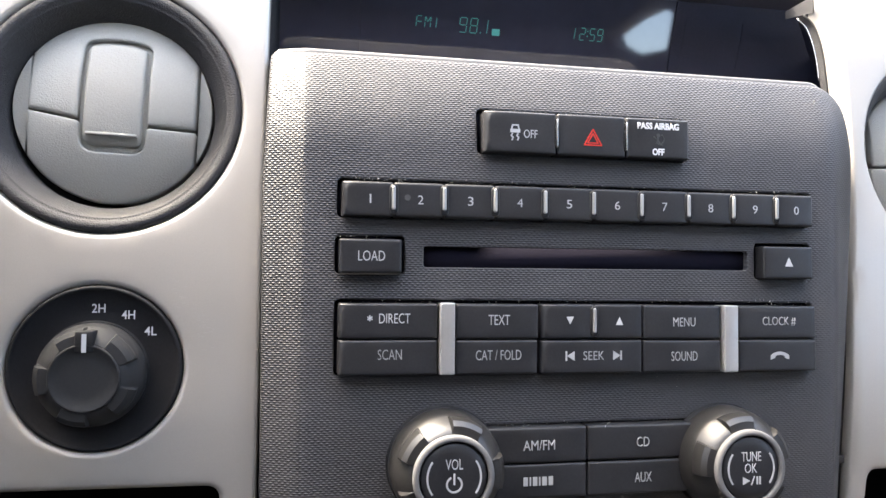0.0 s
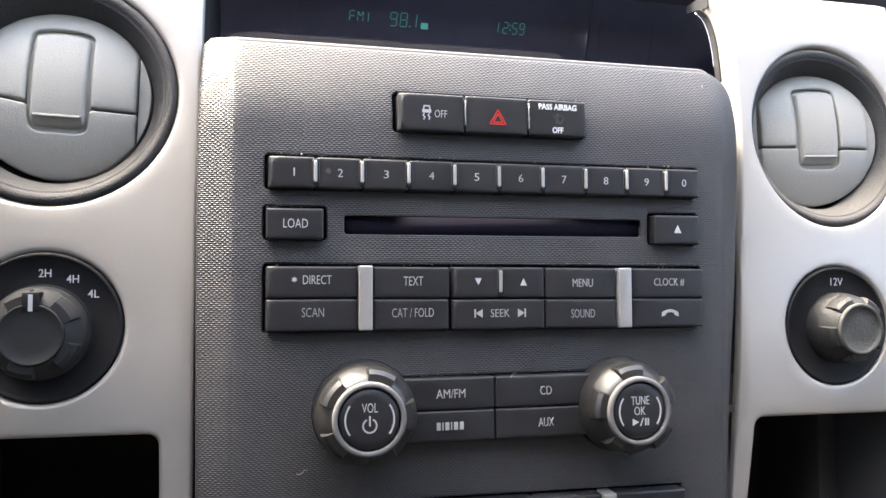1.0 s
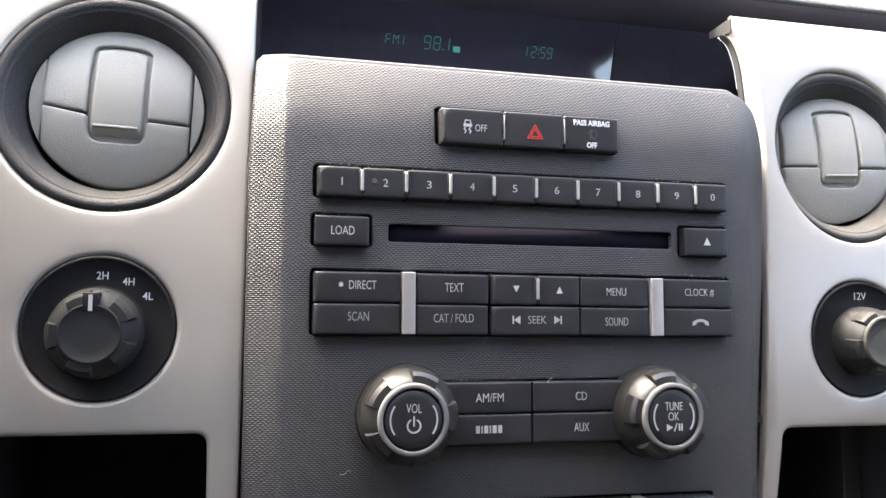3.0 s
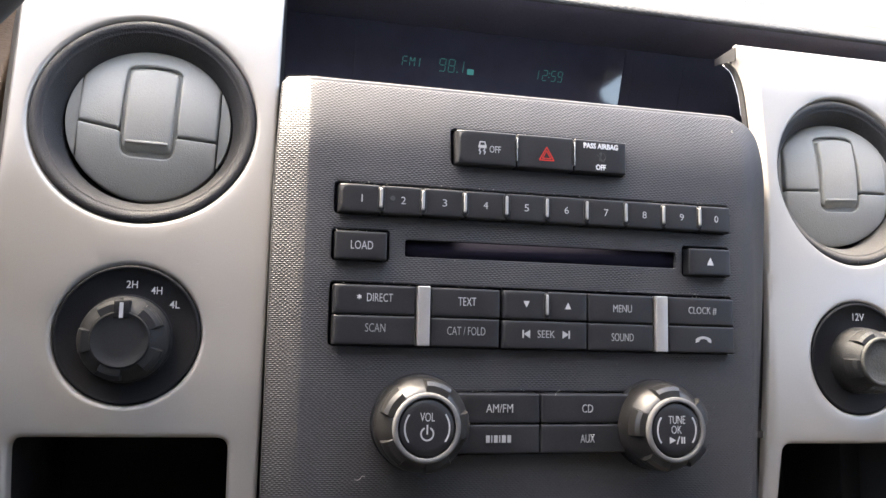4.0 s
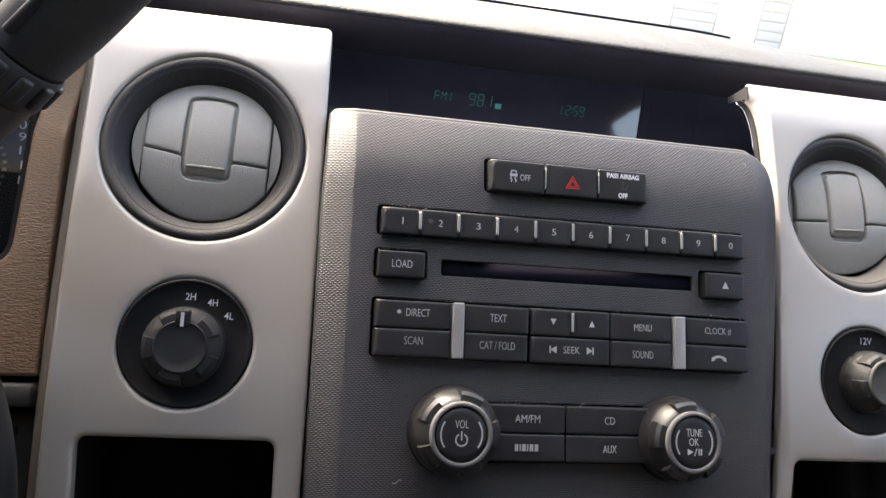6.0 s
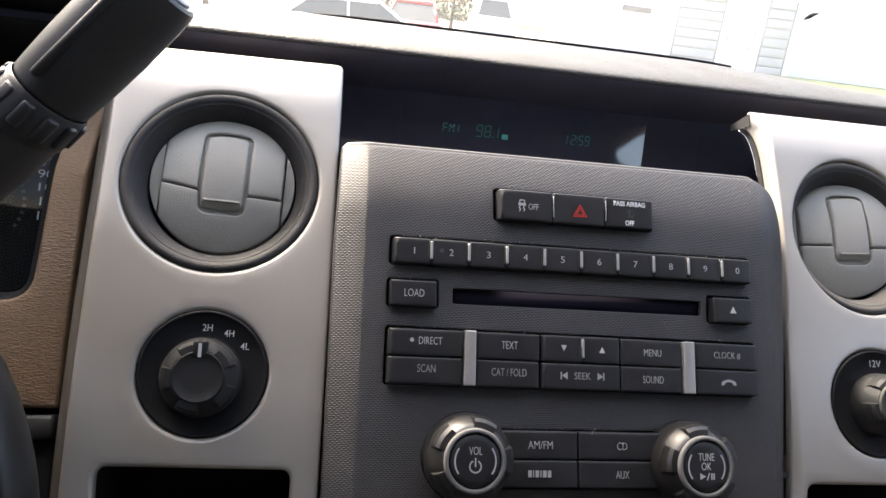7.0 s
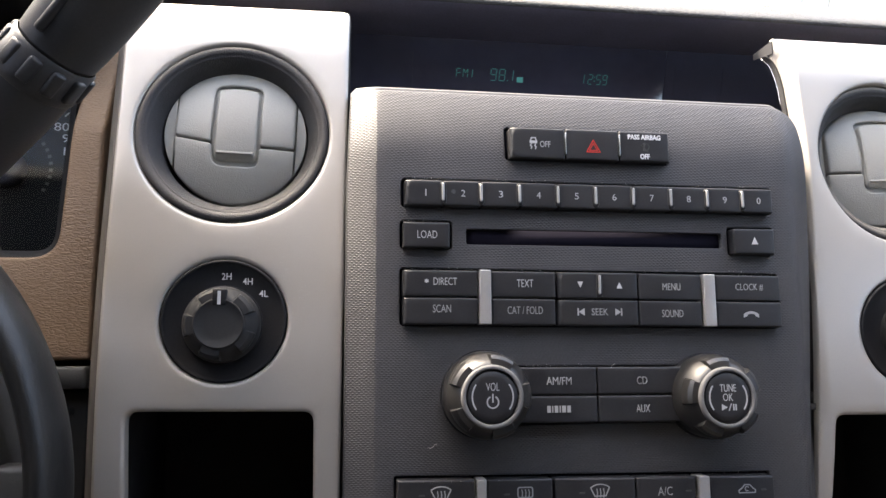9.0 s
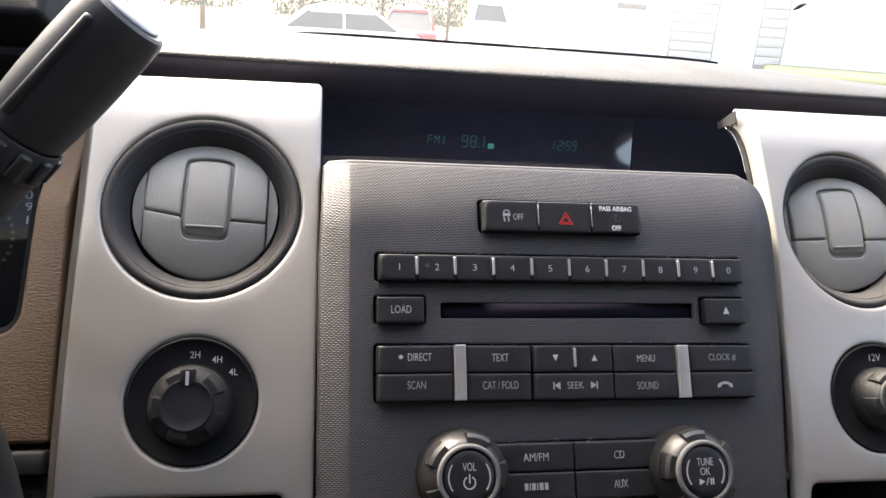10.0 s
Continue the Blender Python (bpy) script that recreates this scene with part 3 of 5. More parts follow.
words("OFF", 0.0258, 0.0147, 0.0048, 0.0026, b, legend_bright, bold=0.03)
marks([disc(0.0257, 0.0209, 0.0008, 10)] + stroke([(0.0256, 0.0198), (0.0252, 0.0180), (0.0268, 0.0176)], 0.0006) + stroke(arc(0.0262, 0.0195, 0.0019, -60, 60, 6), 0.0004)
      + stroke([(0.0240, 0.0204), (0.0275, 0.0172)], 0.0004), b, grey_vinyl)
for x in (-0.01415, 0.0130):
    part("divider", block(x - 0.0003, x + 0.0003, -0.0006, 0.008, 0.0146, 0.0252, 0.0002), chrome, control_panel, "fine chrome divider between the switches")

# preset row
EDGES = [-0.0919, -0.0738, -0.0558, -0.0373, -0.0186, 0.0001, 0.0190, 0.0381, 0.0569, 0.0754, 0.0919]
for k, (a, c) in enumerate(zip(EDGES, EDGES[1:])):
    b = button("preset_button", a + 0.0002, c - 0.0002, -0.0120, 0.0001, label="black preset button with a grey numeral", chamfer=0.0015 if k == 0 else 0.0)
    if k == 1:
        marks([disc((a + c) / 2 - 0.0042, -0.0052, 0.0011, 12)], b, bar_grey, name="worn_spot")
    words("1234567890"[k], (a + c) / 2 - 0.0002 + (0.0011, 0.0006, 0.0003, 0, 0, 0, 0, 0, 0.0002, 0.0006)[k], -0.0059, 0.0005 if k == 0 else 0.0020, 0.0031, b)
def capsule(x, z, half, r=0.00065):
    """A chrome pip with rounded ends between two buttons, in a dark surround."""
    return rrect(x - r, x + r, z - half, z + half, r * 0.95, 6)
def pip(x, z, half, label):
    """A chrome pip in a dark slot with a fine bright rim."""
    part("divider_surround", sheet(capsule(x, z - 0.0005, half + 0.0011, 0.00155), (), lambda u, w: -0.0001, edge=0.0004, wall=0.006, grid=0), smoke, control_panel, "fine dark chrome rim round the pip")
    part("divider_slot", sheet(capsule(x, z - 0.0004, half + 0.0008, 0.0013), (), lambda u, w: -0.0003, edge=0.0002, wall=0.006, grid=0), deep_black, control_panel)
    part("divider", sheet(capsule(x - 0.0001, z, half, 0.0007), (), lambda u, w: -0.0010, edge=0.0006, wall=0.006, grid=0), pip_silver, control_panel, label)
for x in EDGES[1:-1]:
    pip(x, -0.0054, 0.0042, "chrome pip between the preset buttons")

# disc slot row
b = button("load_button", -0.0924, -0.0707, -0.0317, -0.0198, label="black load button")
words("LOAD", -0.0813, -0.0256, 0.0092, 0.0035, b)
b = button("eject_button", 0.0700, 0.0915, -0.0325, -0.0200, label="black eject button")
marks([[(0.0789, -0.0277), (0.0823, -0.0277), (0.0806, -0.0242)]], b)
part("slot_throat", block(-0.0630, 0.0660, 0.0066, 0.0078, -0.0297, -0.0216), slot_navy, control_panel, "dark disc slot with a felt shutter")

# main key block; its lower right end sits a little low
def key(name, text, x0, x1, z0, z1, w, drop, h=0.0035, label="", mat=None, face=0.0, chamfer=0.0, lift=0.0):
    b = button(name, x0, x1, z0, z1, face=face, slant=drop, label=label or "black radio button with a white legend", chamfer=chamfer)
    if text:
        words(text, (x0 + x1) / 2 + 0.0004, (z0 + z1) / 2 - drop * 0.5 + 0.0001 + lift, w, h, b, mat or legend_white)
    return b
TOP, MID, LOW = -0.0420, -0.0544, -0.0668
b = key("direct_button", "", -0.0924, -0.0578, MID + 0.0002, TOP, 0, 0.0001, chamfer=0.0012)
words("DIRECT", -0.0731, -0.0472, 0.0108, 0.0034, b)
marks(sum((stroke([(-0.0817 + 0.0009 * math.cos(radians(a)), -0.0471 + 0.0009 * math.sin(radians(a))), (-0.0817 - 0.0009 * math.cos(radians(a)), -0.0471 - 0.0009 * math.sin(radians(a)))], 0.0004) for a in (90, 30, 150)), []), b)
key("scan_button", "SCAN", -0.0924, -0.0578, LOW, MID - 0.0002, 0.0083, 0.0001, mat=legend_grey, chamfer=0.0012, lift=0.0010)
key("text_button", "TEXT", -0.0513, -0.0209, MID - 0.0001, TOP - 0.0002, 0.0078, 0.0002, lift=0.0005)
key("category_button", "CAT / FOLD", -0.0513, -0.0212, LOW - 0.0003, MID - 0.0005, 0.0167, 0.0002, mat=legend_grey, lift=0.0007)
down = key("down_button", "", -0.0198, 0.0001, MID - 0.0004, TOP - 0.0003, 0, 0.0001, chamfer=0.0014)
marks([[(-0.0105, -0.0468), (-0.0091, -0.0496), (-0.0077, -0.0468)]], down)
up = key("up_button", "", 0.0006, 0.0193, MID - 0.0005, TOP - 0.0004, 0, 0.0001)
marks([[(0.0087, -0.0499), (0.0115, -0.0499), (0.0101, -0.0470)]], up)
pip(0.0004, -0.0482, 0.0045, "chrome pip between the arrow keys")
seek = key("seek_button", "SEEK", -0.0200, 0.0193, LOW - 0.0006, MID - 0.0009, 0.0080, 0.0002, h=0.0032, mat=legend_mid, chamfer=0.0014, lift=0.0004)
for s, cx in ((1, -0.0088), (-1, 0.0090)):
    marks([[(cx - s * 0.0014, -0.0610), (cx + s * 0.0014, -0.0593), (cx + s * 0.0014, -0.0627)], [(cx - s * 0.0020, -0.0627), (cx - s * 0.0014, -0.0627), (cx - s * 0.0014, -0.0593), (cx - s * 0.0020, -0.0593)]], seek, legend_mid)
key("menu_button", "MENU", 0.0199, 0.0516, MID - 0.0008, TOP - 0.0006, 0.0090, 0.0003, h=0.0033, mat=legend_mid)
key("sound_button", "SOUND", 0.0199, 0.0516, LOW - 0.0008, MID - 0.0012, 0.0106, 0.0003, mat=legend_grey)
key("clock_button", "CLOCK #", 0.0588, 0.0926, MID - 0.0010, TOP - 0.0009, 0.0143, 0.0003, mat=legend_grey, lift=0.0003)
phone = key("phone_button", "", 0.0588, 0.0926, LOW - 0.0011, MID - 0.0014, 0, 0.0003)
marks(stroke(arc(0.0763, -0.0664, 0.0053, 50, 130, 8), 0.0012) + [[(0.0763 + s * u, w) for u, w in ((0.0040, -0.0635), (0.0038, -0.0618), (0.0028, -0.0611), (0.0019, -0.0620), (0.0022, -0.0629))] for s in (-1, 1)], phone)
for x0, x1, drop in ((-0.0573, -0.0519, 0.0), (0.0522, 0.0580, 0.0010)):
    part("silver_bar", sheet(rrect(x0, x1, LOW - drop - 0.0001, TOP - drop + 0.0002, 0.0005), (), lambda x, z: -0.0012, edge=0.0006, wall=0.013, grid=0.004), bar_silver, control_panel, "upright satin silver bar between the keys")

# lower keys between the knobs
key("band_button", "AM/FM", -0.0398, -0.0023, -0.0989, -0.0863, 0.0118, 0.0002, mat=legend_mid, face=0.0004)
key("disc_button", "CD", -0.0018, 0.0398, -0.0990, -0.0865, 0.0050, 0.0002, mat=legend_grey, face=0.0004)
b = key("satellite_button", "", -0.0398, -0.0023, -0.1114, -0.0993, 0, 0.0002, face=0.0004)
marks([[(x, -0.1068), (x + w, -0.1068), (x + w, -0.1038), (x, -0.1038)] for x, w in ((-0.0265, 0.0016), (-0.0242, 0.0005), (-0.0230, 0.0016), (-0.0207, 0.0005), (-0.0195, 0.0017), (-0.0171, 0.0016))], b, legend_grey)
key("aux_button", "AUX", -0.0018, 0.0398, -0.1117, -0.0995, 0.0066, 0.0002, mat=legend_grey, face=0.0004)

# climate keys along the lower edge
CLIMATE = [(-0.0945, -0.0598, "defrost_button"), (-0.0539, -0.0240, "rear_defrost_button"), (-0.0230, 0.0152, "windshield_button"), (0.0158, 0.0450, "cooling_button"), (0.0517, 0.0842, "recirculation_button")]
for x0, x1, name in CLIMATE:
    z1 = -0.1352 - (x0 + 0.0945) * 0.0155
    b = button(name, x0, x1, z1 - 0.0145, z1, face=0.0025, slant=(x1 - x0) * 0.0155, label="black climate button with a grey symbol")
    cx, cz = (x0 + x1) / 2 + 0.002, z1 - 0.0060
    if name == "cooling_button":
        words("A/C", cx - 0.003, cz - 0.0004, 0.0070, 0.0038, b, legend_grey, y=0.0025)
    elif name == "recirculation_button":
        marks(stroke([(cx - 0.0042, cz - 0.0008), (cx - 0.0024, cz + 0.0004), (cx - 0.0012, cz + 0.0018), (cx + 0.0014, cz + 0.0018), (cx + 0.0030, cz + 0.0002), (cx + 0.0042, cz - 0.0006), (cx + 0.0040, cz - 0.0018), (cx - 0.0040, cz - 0.0018)], 0.0005, True)
              + stroke(arc(cx, cz, 0.0010, 40, 300, 6), 0.0004), b, legend_grey, y=0.0025)
    elif name == "rear_defrost_button":
        marks(stroke(rrect(cx - 0.0034, cx + 0.0034, cz - 0.0022, cz + 0.0022, 0.0008, 3), 0.0005, True) + sum((stroke([(cx + d, cz - 0.003), (cx + d + 0.0003, cz), (cx + d, cz + 0.0012)], 0.0004) for d in (-0.0016, 0, 0.0016)), []), b, legend_grey, y=0.0025)
    else:
        marks(stroke([(cx - 0.0026, cz - 0.0022), (cx - 0.0044, cz + 0.0014), *arc(cx, cz - 0.0046, 0.0076, 125, 55, 6), (cx + 0.0044, cz + 0.0014), (cx + 0.0026, cz - 0.0022)], 0.0005, True)
              + sum((stroke([(cx + d, cz - 0.0028), (cx + d + 0.0003, cz - 0.0008), (cx + d, cz + 0.0010)], 0.0004) for d in (-0.0016, 0, 0.0016)), []), b, legend_grey, y=0.0025)
    lamp = cx + (0.0085 if name in ("cooling_button", "recirculation_button") else -0.0085)
    part("indicator", sheet(rrect(lamp - 0.0014, lamp + 0.0014, cz - 0.0011, cz - 0.0003, 0.0003), (), lambda x, z: 0.0024, edge=0.0001, wall=0.002, grid=0), grey_vinyl, b, "unlit grey indicator")
for x0, x1 in ((-0.0591, -0.0547), (0.0458, 0.0512)):
    z1 = -0.1350 - (x0 + 0.0945) * 0.0155
    part("silver_bar", sheet(rrect(x0, x1, z1 - 0.0145, z1, 0.0005), (), lambda x, z: 0.0015, edge=0.0006, wall=0.013, grid=0.004), bar_silver, control_panel, "upright satin silver bar between the keys")


# ---- knobs ----
def landed(count, first, wide, lift):
    """Raised lands round the shoulder of a knob, level by level, with gaps of `wide` degrees between them."""
    def scale(k, a):
        off = (math.degrees(a) - first) % (360 / count) - wide
        edge = min(off, 360 / count - wide - off)
        return 1.0 + lift.get(k, 0.0) * max(0.0, min(1.0, edge / 1.2))
    return scale


def grip(m, top, base, foot, r0, r1, mat, parent, gap):
    """The gripped body of a knob: a domed skirt with raised lands round its shoulder; gap is where one gap begins."""
    rise = base - top
    fall = r0 - r1
    prof = [(r0 * 1.01, foot), (r0, base), (r0, base - rise * 0.20), (r0 - fall * 0.05, base - rise * 0.38), (r0 - fall * 0.15, base - rise * 0.53), (r0 - fall * 0.19, base - rise * 0.56), (r0 - fall * 0.42, base - rise * 0.74), (r0 - fall * 0.68, base - rise * 0.89),
            (r1 + fall * 0.10, top + rise * 0.02), (r1, top), (r1 - 0.0005, top + 0.0006), (r1 - 0.0009, top + 0.003)]
    return part("grip", lathe(prof, m, 300, landed(5, gap, 34, {6: 0.24 * fall / (r0 - fall * 0.42), 7: 0.40 * fall / (r0 - fall * 0.68), 8: 0.34 * fall / r1})), mat, parent)


def radio_knob(name, label, cx, cz, turn, text_fn):
    k = thing(name, label, "knob", at=(cx, 0.004, cz))
    m = Matrix.Translation((cx, 0, cz))
    part("skirt", lathe([(0.0203, 0.0060), (0.0200, 0.0032), (0.0194, 0.0028), (0.0180, 0.0040)], m), deep_black, k)
    grip(m, -0.0132, 0.0022, 0.005, 0.0196, 0.0138, smoke, k, turn)
    part("trim_ring", lathe([(0.0138, -0.0125), (0.0137, -0.0144), (0.0134, -0.0149), (0.0121, -0.0151), (0.0118, -0.0148), (0.0117, -0.0132)], m, 96), ring_silver, k, "satin silver ring")
    cap = part("cap", lathe([(0.0113, -0.0120), (0.0112, -0.0138), (0.0108, -0.0144), (0.008, -0.01455), (0.004, -0.0146), (0.0005, -0.0146)], m, 96), button_black, k, "black push cap with white legends")
    y = -0.0146
    marks(stroke(arc(cx, cz, 0.0090, 145, 215, 12), 0.0006) + stroke(arc(cx, cz, 0.0090, -35, 35, 12), 0.0006), cap, legend_white, y, "arc_mark")
    text_fn(cap, cx, cz, y)
    return k


def volume_face(cap, cx, cz, y):
    words("VOL", cx, cz + 0.0043, 0.0058, 0.0034, cap, y=y)
    marks(stroke(arc(cx, cz - 0.0022, 0.0025, 120, 420, 18), 0.0006) + stroke([(cx, cz + 0.0012), (cx, cz - 0.0022)], 0.0006), cap, legend_white, y)


def tune_face(cap, cx, cz, y):
    words("TUNE", cx, cz + 0.0043, 0.0078, 0.0033, cap, y=y)
    words("OK", cx - 0.0002, cz + 0.0002, 0.0048, 0.0033, cap, y=y)
    z = cz - 0.0042
    marks([[(cx - 0.0034, z - 0.0014), (cx - 0.0006, z), (cx - 0.0034, z + 0.0014)], [(cx - 0.0002, z - 0.0016), (cx + 0.0002, z - 0.0016), (cx + 0.0014, z + 0.0016), (cx + 0.0010, z + 0.0016)]]
          + [[(cx + d, z - 0.0014), (cx + d + 0.0006, z - 0.0014), (cx + d + 0.0006, z + 0.0014), (cx + d, z + 0.0014)] for d in (0.0020, 0.0031)], cap, legend_white, y)


radio_knob("volume_knob", "smoked chrome volume knob with black cap", -0.0548, -0.0985, 20, volume_face)
radio_knob("tuning_knob", "worn smoked chrome tuning knob with black cap", 0.0537, -0.1003, 46, tune_face)


# ---- silver trim either side ----
def silver_trim(name, label, side, drop):
    t = thing(name, label, "dashboard trim")
    s = side
    vent = disc(s * 0.1727, 0.0268 - drop, 0.0456)
    dial = disc(-0.1727, -0.0646, 0.0282) if s < 0 else disc(0.1738, -0.0702, 0.0282)
    if s > 0:
        vent = [(0.1775 + 0.0418 / 0.0458 * (x - 0.1775), z) for x, z in disc(0.1775, 0.0232, 0.0458)]
    if s < 0:
        outer = rounded([(-0.1200, -0.205), (-0.1187, -0.02), (-0.1175, 0.0992), (-0.2262, 0.0974), (-0.2262, -0.205)], [0.002, 0.1, 0.004, 0.003, 0.002], 6)
        lines = ()
        cubby = rounded([(-0.1318, -0.1058), (-0.2133, -0.1046), (-0.2110, -0.180), (-0.1310, -0.180)], 0.005, 6)
    else:
        inner = [(max(end_at(z)[0], 0.1232 if z > 0.0905 else 0.1204 if z > 0.084 else 0.0), z) for z in np.linspace(-0.20, 0.0960, 60)]
        outer = [(0.236, -0.205), (0.2365, 0.0985), (0.1232, 0.0980)] + inner[::-1] + [(0.1112, -0.205)]
        lines = [[(max(ridge_x(z), 0.1216 if z > 0.084 else 0.0) + f * (end_at(z)[0] - ridge_x(z)), z) for z in np.linspace(-0.028, 0.0885, 70)] for f in (-0.25, 0.0, 0.25, 0.5, 0.75)]
        cubby = rounded([(0.1285, -0.1118), (0.2090, -0.1128), (0.2100, -0.190), (0.1215, -0.190)], 0.005, 6)
    part("face", sheet(outer, (vent, dial, cubby), silver_face, edge=0.0018 if s < 0 else 0.0007, hole_edge=0.0022, wall=0.0045 if s < 0 else 0.0026, grid=0.005, lines=lines), silver, t)
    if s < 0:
        # dark strip stands in for the shade on the silver's outer flank
        part("shaded_flank", loft([[(x, silver_face(-0.2250, z) + dy, z) for x, dy in ((-0.2252, 0.0024), (-0.2262, 0.0022), (-0.2272, 0.0028), (-0.2310, 0.0110), (-0.2345, 0.0190), (-0.2362, 0.0260))] for z in np.linspace(-0.2045, 0.0968, 40)]), flank_shade, t, "outer flank of the silver trim, painted dark for its shade")
    return t


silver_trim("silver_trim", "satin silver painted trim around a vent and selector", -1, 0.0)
silver_trim("silver_trim", "satin silver painted trim around a vent and power outlet", 1, 0.0040)


# ---- round air vents ----
def air_vent(cx, cz, label):
    y0 = silver_face(cx, cz)
    v = thing("air_vent", label, "air vent", at=(cx, y0, cz), group="round vents on the dashboard")
    m = Matrix.Translation((cx, y0 + (0.0008 if cx < 0 else 0.0022), cz)) @ pose(0, 0, 0, -6.3, 2, 0)
    part("outer_ring", lathe([(0.0456, 0.010), (0.0458, 0.0030), (0.0455, 0.0006), (0.0447, -0.0004), (0.0432, -0.0006), (0.0414, 0.0000), (0.0409, 0.0008), (0.0405, 0.0007), (0.0400, 0.0011), (0.0376, 0.0048), (0.0354, 0.0088), (0.0351, 0.0100), (0.0350, 0.020)], m, 96), ring_dust_lit if cx < 0 else ring_sand_lit, v, "black ring with a stepped lip")
    ring_frame, m = m, Matrix.Translation((cx, y0 + (0.0012 if cx < 0 else 0.0026), cz + 0.0006))  @ pose(0, 0, 0, -1.0, 2 if cx < 0 else -1.5, 0 if cx < 0 else -7)
    part("throat", lathe([(0.0352, 0.014), (0.0348, 0.022), (0.001, 0.022)], ring_frame, 48), deep_black, v)
    R, CH, bulge = 0.0342, 0.0286, 0.0045

    def dome(u, w):
        return 0.0040 + bulge * (u * u + 1.9 * w * w) / R ** 2

    def edge_arc(u0, u1, top):
        a0, a1 = math.acos(u0 / R), math.acos(u1 / R)
        s = 1 if top else -1
        return [(R * math.cos(a0 + (a1 - a0) * k / 28), s * R * math.sin(a0 + (a1 - a0) * k / 28)) for k in range(29)]

    seam = -0.0016 if cx < 0 else -0.0040
    upper = rounded([(-CH, seam), (-0.0114, -0.0046), (-0.0110, 0.0246), (-0.0050, 0.0258), (0.0004, 0.0261), (0.0058, 0.0258), (0.0118, 0.0246), (0.0122, -0.0056), (CH, -0.0056)], [0, 0.001, 0.0036, 0.003, 0.003, 0.003, 0.0036, 0.001, 0]) + edge_arc(CH, -CH, True)
    lower = rounded([(CH, -0.0065), (0.0118, -0.0065), (0.0114, -0.0162), (-0.0104, -0.0162), (-0.0108, -0.0056), (-CH, seam - 0.0009)], [0, 0.0018, 0.0056, 0.0056, 0.0018, 0]) + edge_arc(-CH, CH, False)
    part("upper_flap", sheet(upper, (), dome, edge=0.0011, wall=0.008, grid=0.003, m=m), vent_grey, v, "grey upper flap with a channel for the tab")
    part("lower_flap", sheet(lower, (), dome, edge=0.0009, wall=0.008, grid=0.003, m=m), vent_grey, v)
    a = math.acos((CH + 0.0006) / R)
    for s in (-1, 1):
        seg = [(s * R * math.cos(-a + 2 * a * k / 16), R * math.sin(-a + 2 * a * k / 16)) for k in range(17)]
        part("cheek", sheet(seg, (), lambda u, w: dome(u, w) + 0.0006, edge=0.0004, wall=0.008, grid=0, m=m), vent_grey, v)
    part("channel", sheet(rounded([(-0.0112, -0.0163), (0.0120, -0.0163), (0.0124, 0.0256), (-0.0114, 0.0256)], 0.003), (), lambda u, w: dome(u, w) + 0.0024, edge=0.0003, wall=0.004, grid=0.004, m=m), vent_grey, v)
    tab_face = lambda u, w: 0.0038 + bulge * 0.9 * (u * u + 1.7 * w * w) / R ** 2 + 0.0016 * max(0.0, (-0.0098 - w) / 0.004) ** 1.3
    tab = part("tab", sheet(rounded([(-0.0094, -0.0138), (0.0103, -0.0138), (0.0106, 0.0226), (0.0054, 0.0238), (0.0004, 0.0241), (-0.0046, 0.0238), (-0.0094, 0.0226)], [0.0034, 0.0034, 0.0022, 0.003, 0.003, 0.003, 0.0022], 5), (), tab_face, edge=0.0012, wall=0.008, grid=0.0022, m=m), vent_grey, v, "grey thumb tab")
    part("ridge", block(-0.0082, 0.0091, 0.0036, 0.0060, -0.0106, -0.0094, 0.0004, m), vent_grey, tab)
    return v


air_vent(-0.1727, 0.0268, "closed round grey air vent in a black ring")
air_vent(0.1775, 0.0232, "closed round grey air vent in a dusty black ring")


# ---- four-wheel-drive selector and power outlet ----
def dial_plate(t, cx, cz):
    m = Matrix.Translation((cx, 0.0135, cz))
    return part("plate", lathe([(0.0281, 0.012), (0.0280, 0.0022), (0.0277, 0.0013), (0.0271, 0.0010), (0.0264, 0.0015), (0.0259, 0.0022), (0.016, 0.0024), (0.001, 0.0024)], m, 96), soft_black, t, "round matt black plate"), m


SX, SZ = -0.1727, -0.0646
KX, KZ = SX - 0.0006, SZ - 0.0018
selector = thing("drive_selector", "black rotary drive selector set to two-wheel high", "selector knob", at=(SX, 0.0135, SZ))
plate, m = dial_plate(selector, SX, SZ)
for text, ang, w in (("2H", 1, 0.0046), ("4H", 27, 0.0046), ("4L", 52, 0.0042)):
    words(text, SX + 0.0218 * math.sin(radians(ang)), SZ + 0.0203 * math.cos(radians(ang)), w * 0.93, 0.0030, plate, legend_white, 0.0158, bold=0.004)
m = Matrix.Translation((KX, 0.0135, KZ))
grip(m, -0.0098, 0.0020, 0.0028, 0.0173, 0.0112, knob_grey, selector, 58)
part("collar", lathe([(0.0180, 0.0030), (0.0178, 0.0012), (0.0174, 0.0010), (0.0166, 0.0016)], m), soft_black, selector)
knob_cap = part("cap", lathe([(0.0113, -0.0080), (0.0110, -0.0102), (0.0106, -0.0106), (0.0101, -0.0101), (0.006, -0.0099), (0.0005, -0.0099)], m, 96), knob_grey, selector, "flat black cap")
part("pointer_tab", block(KX - 0.0030, KX + 0.0030, 0.0030, 0.0120, KZ + 0.0082, KZ + 0.0154, 0.0006), soft_black, selector)
marks([[(KX - 0.0007, KZ + 0.0084), (KX + 0.0007, KZ + 0.0084), (KX + 0.0007, KZ + 0.0144), (KX - 0.0007, KZ + 0.0144)]], knob_cap, legend_white, 0.00295, "pointer")

